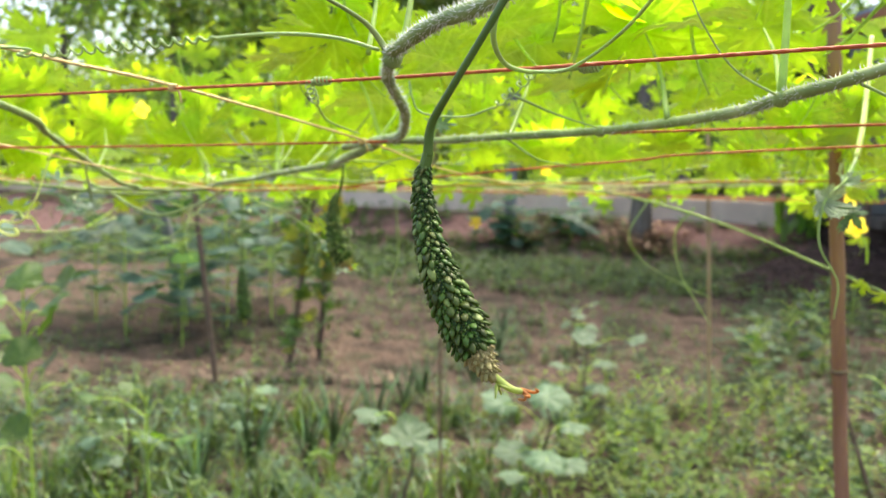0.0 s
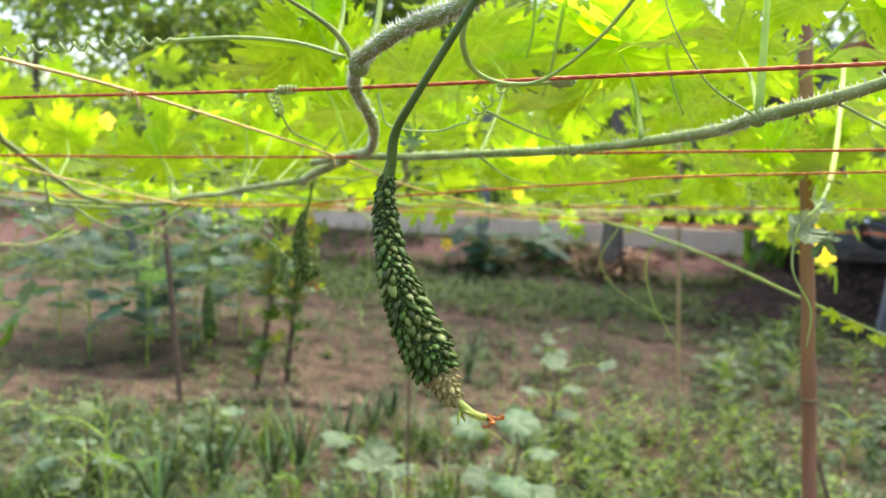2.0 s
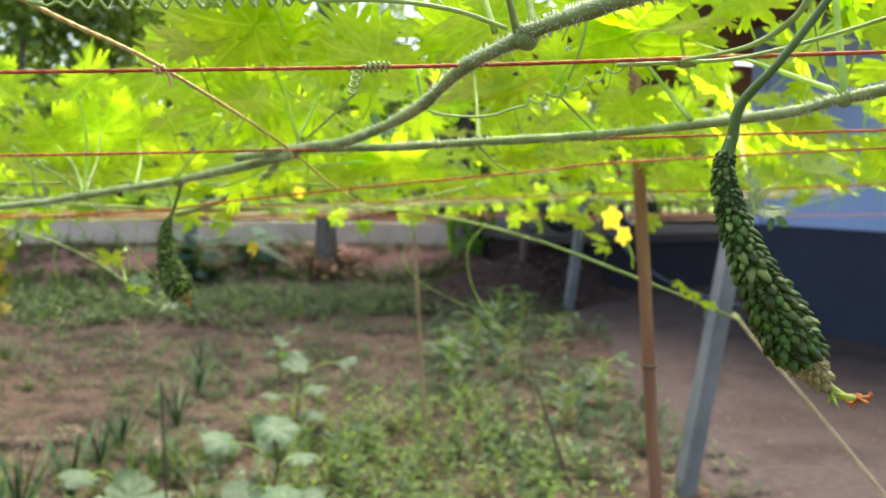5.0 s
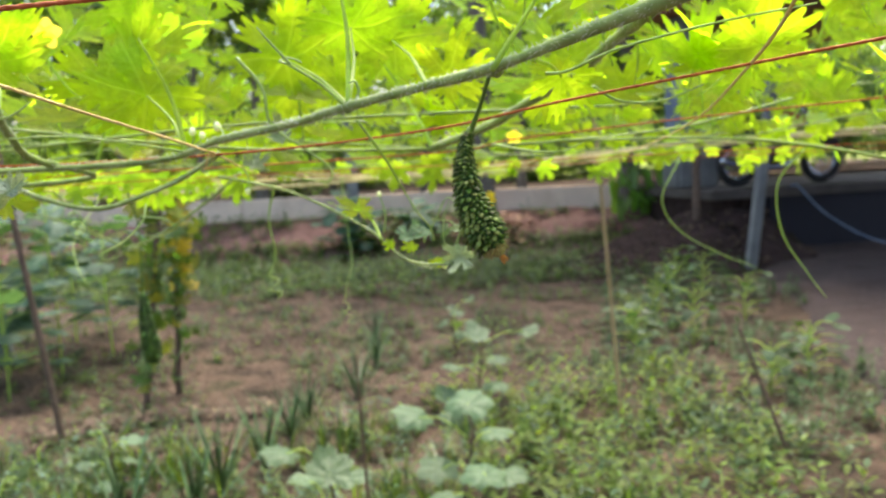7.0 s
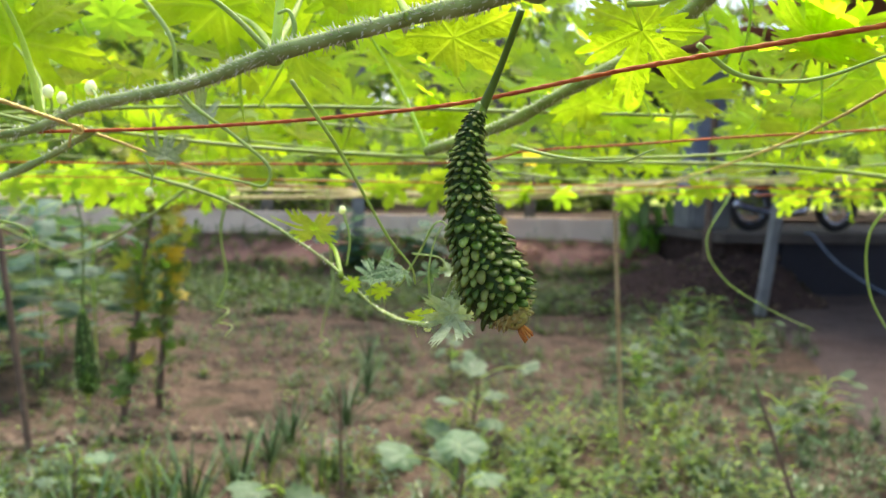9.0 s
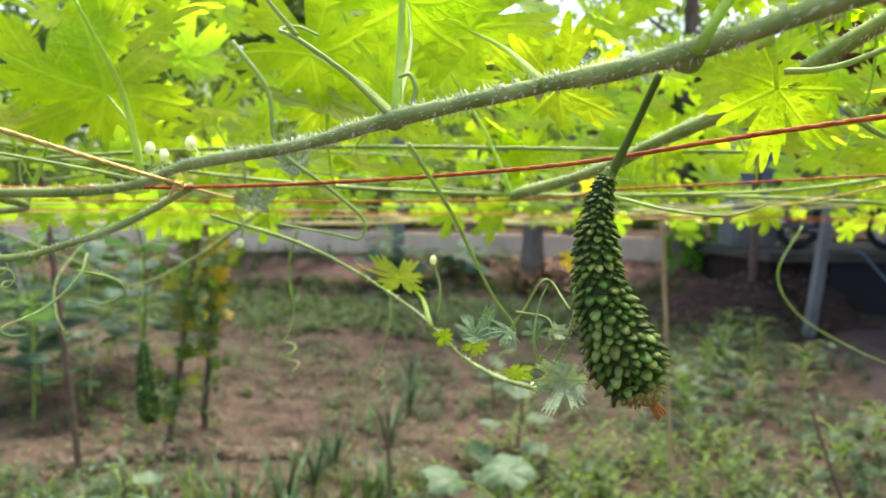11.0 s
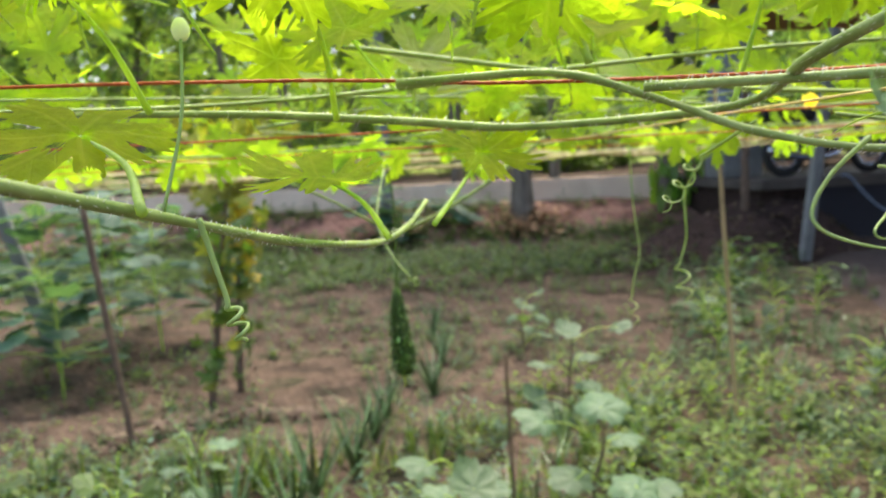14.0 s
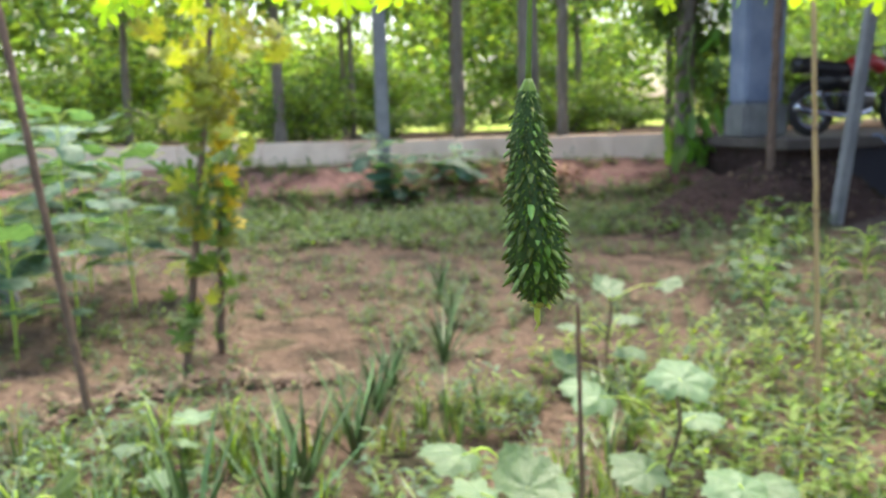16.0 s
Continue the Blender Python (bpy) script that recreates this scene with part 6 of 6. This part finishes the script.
tendril(vb, [(-0.035, 1.04, 1.448), (-0.015, 1.02, 1.442), (0.005, 1.0, 1.440), (0.02, 0.99, 1.446)], 0.0010)
# tip of the drooping shoot beside the plump gourd
stem(vb, [(-0.087, 0.985, 1.365), (-0.081, 0.98, 1.378), (-0.077, 0.975, 1.391), (-0.076, 0.97, 1.403), (-0.078, 0.97, 1.416)], 0.0011, 0.0005, 90, seed=27, hair_len=0.0012)
stem(vb, [(-0.098, 1.08, 1.357), (-0.094, 1.03, 1.360), (-0.087, 0.985, 1.365)], 0.0011, 0.0011, 60, seed=28, hair_len=0.0012)
tendril(vb, [(-0.096, 1.02, 1.378), (-0.088, 1.01, 1.395), (-0.083, 1.0, 1.409), (-0.078, 1.0, 1.410), (-0.077, 0.985, 1.404), (-0.077, 0.975, 1.401)], 0.0006)
tendril(vb, [(-0.091, 1.01, 1.395), (-0.080, 1.0, 1.394), (-0.079, 0.99, 1.390)], 0.0005)
tendril(vb, [(-0.084, 1.0, 1.374), (-0.085, 1.0, 1.387), (-0.083, 1.0, 1.400), (-0.079, 1.0, 1.409)], 0.0006)
# pale upright stalk over the young leaves beside the bamboo
stem(va, [(0.365, 0.72, 1.60), (0.355, 0.70, 1.575), (0.335, 0.662, 1.53), (0.322, 0.641, 1.505)], 0.0017, 0.0021, 0, seed=29, name="leaf_stalk", mat="curl")
stem(va, [(0.322, 0.641, 1.505), (0.300, 0.61, 1.489), (0.274, 0.58, 1.477), (0.270, 0.575, 1.45), (0.286, 0.58, 1.425), (0.288, 0.585, 1.40)], 0.0012, 0.0005, 0, seed=30, name="tendril", mat="tendril")
# curled tendril tip hanging near the middle of the strings
stem(vc, [(-0.300, 0.752, 1.500), (-0.309, 0.752, 1.474), (-0.316, 0.752, 1.455), (-0.321, 0.75, 1.445), (-0.325, 0.75, 1.437), (-0.331, 0.75, 1.4325), (-0.338, 0.75, 1.432), (-0.345, 0.75, 1.433), (-0.349, 0.75, 1.429), (-0.347, 0.75, 1.424), (-0.340, 0.75, 1.421), (-0.333, 0.75, 1.422), (-0.335, 0.75, 1.427)], 0.0007, 0.0013, seed=26, name="tendril", mat="curl", sides=8)
tendril(vc, [(-0.324, 0.752, 1.436), (-0.331, 0.752, 1.437), (-0.336, 0.75, 1.436), (-0.337, 0.75, 1.434), (-0.336, 0.75, 1.431)], 0.0011, mat="curl")
tendril(vc, [(-0.329, 0.753, 1.437), (-0.331, 0.752, 1.440), (-0.333, 0.751, 1.443)], 0.0011, mat="curl")
put_leaf(vc, YOUNG_LEAVES[0], (-0.329, 0.751, 1.4355), 0.0075, 40, 30, 40)
put_leaf(vc, TENDER_LEAF, (-0.332, 0.750, 1.4375), 0.0060, 80, 170, -40)
# shoot tip with young leaves
stem(vc, [(-0.372, 0.98, 1.436), (-0.366, 0.96, 1.452), (-0.362, 0.945, 1.470), (-0.356, 0.935, 1.487), (-0.353, 0.93, 1.498)], 0.0015, 0.0005, 200, seed=21, hair_len=0.0015)
tendril(vc, [(-0.362, 0.945, 1.472), (-0.345, 0.94, 1.474), (-0.333, 0.94, 1.482)], 0.0009)
tendril(vc, [(-0.366, 0.96, 1.452), (-0.385, 0.97, 1.443), (-0.40, 0.98, 1.440)], 0.0009)
tendril(vc, [(-0.405, 0.985, 1.42), (-0.415, 0.99, 1.408), (-0.420, 0.99, 1.396), (-0.410, 0.985, 1.389), (-0.385, 0.98, 1.384)], 0.0008)
tendril(vc, [(-0.60, 1.04, 1.404), (-0.597, 1.04, 1.392), (-0.593, 1.04, 1.376)], 0.0011, ((-0.5885, 1.04, 1.3635), 0.0028, 2.5))
tendril(vc, [(-0.367, 1.10, 1.428), (-0.366, 1.15, 1.412)], 0.0008, ((-0.367, 1.188, 1.382), 0.0045, 3.5))
tendril(vc, [(-0.20, 1.42, 1.415), (-0.21, 1.45, 1.375), (-0.205, 1.46, 1.33), (-0.212, 1.46, 1.305)], 0.0013, ((-0.205, 1.46, 1.27), 0.007, 2.0))
tendril(vc, [(-0.30, 1.10, 1.414), (-0.302, 1.09, 1.402), (-0.315, 1.08, 1.388), (-0.331, 1.07, 1.380), (-0.328, 1.07, 1.376), (-0.320, 1.07, 1.3765)], 0.0009)
tendril(vc, [(-0.305, 1.10, 1.405), (-0.285, 1.09, 1.402), (-0.279, 1.09, 1.395), (-0.289, 1.09, 1.389), (-0.301, 1.09, 1.391)], 0.0008)
tendril(vd, [(-0.085, 1.84, 1.415), (-0.080, 1.84, 1.33), (-0.076, 1.831, 1.265), (-0.088, 1.825, 1.225), (-0.092, 1.823, 1.200)], 0.0012, ((-0.088, 1.823, 1.158), 0.006, 2.2))
tendril(vd, [(-0.455, 1.70, 1.40), (-0.475, 1.62, 1.35), (-0.465, 1.58, 1.315), (-0.452, 1.561, 1.297)], 0.0010, ((-0.444, 1.555, 1.289), 0.004, 1.5))
stem(vd, [(-0.25, 1.72, 1.43), (-0.33, 1.75, 1.37), (-0.40, 1.78, 1.33), (-0.437, 1.795, 1.318), (-0.4255, 1.838, 1.312)], 0.0024, 0.0017, 260, seed=22, hair_len=0.004)
stem(vd, [(-0.437, 1.795, 1.318), (-0.47, 1.77, 1.34), (-0.52, 1.74, 1.37), (-0.60, 1.70, 1.41)], 0.0016, 0.0016, 0, seed=23)
tendril(va, [(0.40, 1.26, 1.43), (0.379, 1.28, 1.39), (0.392, 1.29, 1.33), (0.42, 1.28, 1.28), (0.44, 1.273, 1.25)], 0.0014)
tendril(va, [(0.40, 1.55, 1.42), (0.37, 1.55, 1.36), (0.40, 1.55, 1.31), (0.47, 1.55, 1.27), (0.53, 1.55, 1.245)], 0.0013)
# long shoot sagging from the trellis to the near stake and on to the ground
stem(va, [(0.05, 1.62, 1.452), (0.20, 1.40, 1.452), (0.30, 1.23, 1.444), (0.40, 1.12, 1.416), (0.50, 1.03, 1.372), (0.60, 1.0, 1.332), (0.70, 1.04, 1.299), (0.78, 1.13, 1.286), (0.84, 1.19, 1.276)], 0.0019, 0.0017, 0, seed=24, mat="stem")
rope("guy_rope", [(0.835, 1.195, 1.278), (0.90, 1.20, 1.218), (1.13, 1.20, 1.003), (1.60, 1.20, 0.54), (2.14, 1.20, 0.02)], 0.0034, "straw", "pale guy rope running from the trellis to the ground", "guy ropes")


def bud(owner, at, size, top=None):
    off = Vector(owner.location)
    bm = bmesh.new()
    a = Vector(at) - off
    line = [a + Vector((0, 0, size * (-1.2 + 0.3 * i))) for i in range(9)]
    tube(bm, line, size, None, 10, 0, lambda u: 0.15 + 0.85 * math.sin(math.pi * (0.12 + 0.8 * u)) ** 0.8)
    ob = part("bud", bm, M["bud"], owner, "pale closed flower bud")
    if top:
        part("bud_stalk", tube(bmesh.new(), [Vector(p) - off for p in smooth_line([top, tuple(Vector(top).lerp(Vector(at), 0.5) + Vector((0.003, 0, 0))), at], 5)], 0.0007, 0.0006, 6), M["tendril"], owner)


bud(vc, (-0.604, 1.074, 1.467), 0.0032, (-0.612, 1.05, 1.405))
bud(vc, (-0.385, 0.965, 1.440), 0.0020, (-0.372, 0.975, 1.436))
bud(vb, (-0.255, 1.035, 1.466), 0.0024, (-0.262, 1.05, 1.453))
bud(vb, (-0.248, 1.03, 1.463), 0.0022, (-0.262, 1.05, 1.453))
bud(vb, (-0.238, 1.04, 1.469), 0.0027, (-0.235, 1.02, 1.459))
bud(vb, (-0.222, 1.10, 1.420), 0.0022, (-0.225, 1.10, 1.440))
bud(vb, (-0.118, 1.09, 1.412), 0.0020, (-0.115, 1.095, 1.380))
bud(vb, (-0.085, 1.0, 1.362), 0.0020, (-0.075, 1.06, 1.353))


def flower(owner, at, size, turn=0.0, droop=0.0):
    off = Vector(owner.location)
    bm = bmesh.new()
    for k in range(5):
        a = k * 1.2566 + turn
        w = Vector((math.cos(a), 0.25, math.sin(a)))
        s = Vector((-math.sin(a), 0, math.cos(a)))
        pts = []
        for i in range(6):
            u = i / 5
            hw = size * 0.42 * math.sin(math.pi * (0.1 + 0.85 * u)) ** 0.7
            c = Vector(at) - off + w * size * u + Vector((0, -0.15 * size * u * u, -droop * size * u * u))
            pts.append((bm.verts.new(c - s * hw), bm.verts.new(c + Vector((0, 0.06 * size, 0))), bm.verts.new(c + s * hw)))
        for p, q in zip(pts, pts[1:]):
            bm.faces.new((p[0], q[0], q[1], p[1]))
            bm.faces.new((p[1], q[1], q[2], p[2]))
    part("flower", bm, M["petal"], owner, "yellow five-petalled flower")


flower(va, (0.589, 1.20, 1.440), 0.020, 0.3)
flower(va, (0.612, 1.20, 1.412), 0.016, 1.0)
stem(va, [(0.57, 1.22, 1.47), (0.60, 1.21, 1.43), (0.625, 1.20, 1.39), (0.63, 1.20, 1.36)], 0.0016, 0.0014, 0, seed=25, name="flower_stalk", mat="petiole")
flower(vc, (-0.36, 1.097, 1.545), 0.012, 0.2)
put_leaf(vb, GOLD, (0.084, 1.477, 1.385), 0.016, 75, 175, 30)
flower(vd, (0.25, 1.9, 1.47), 0.016, 0.2)
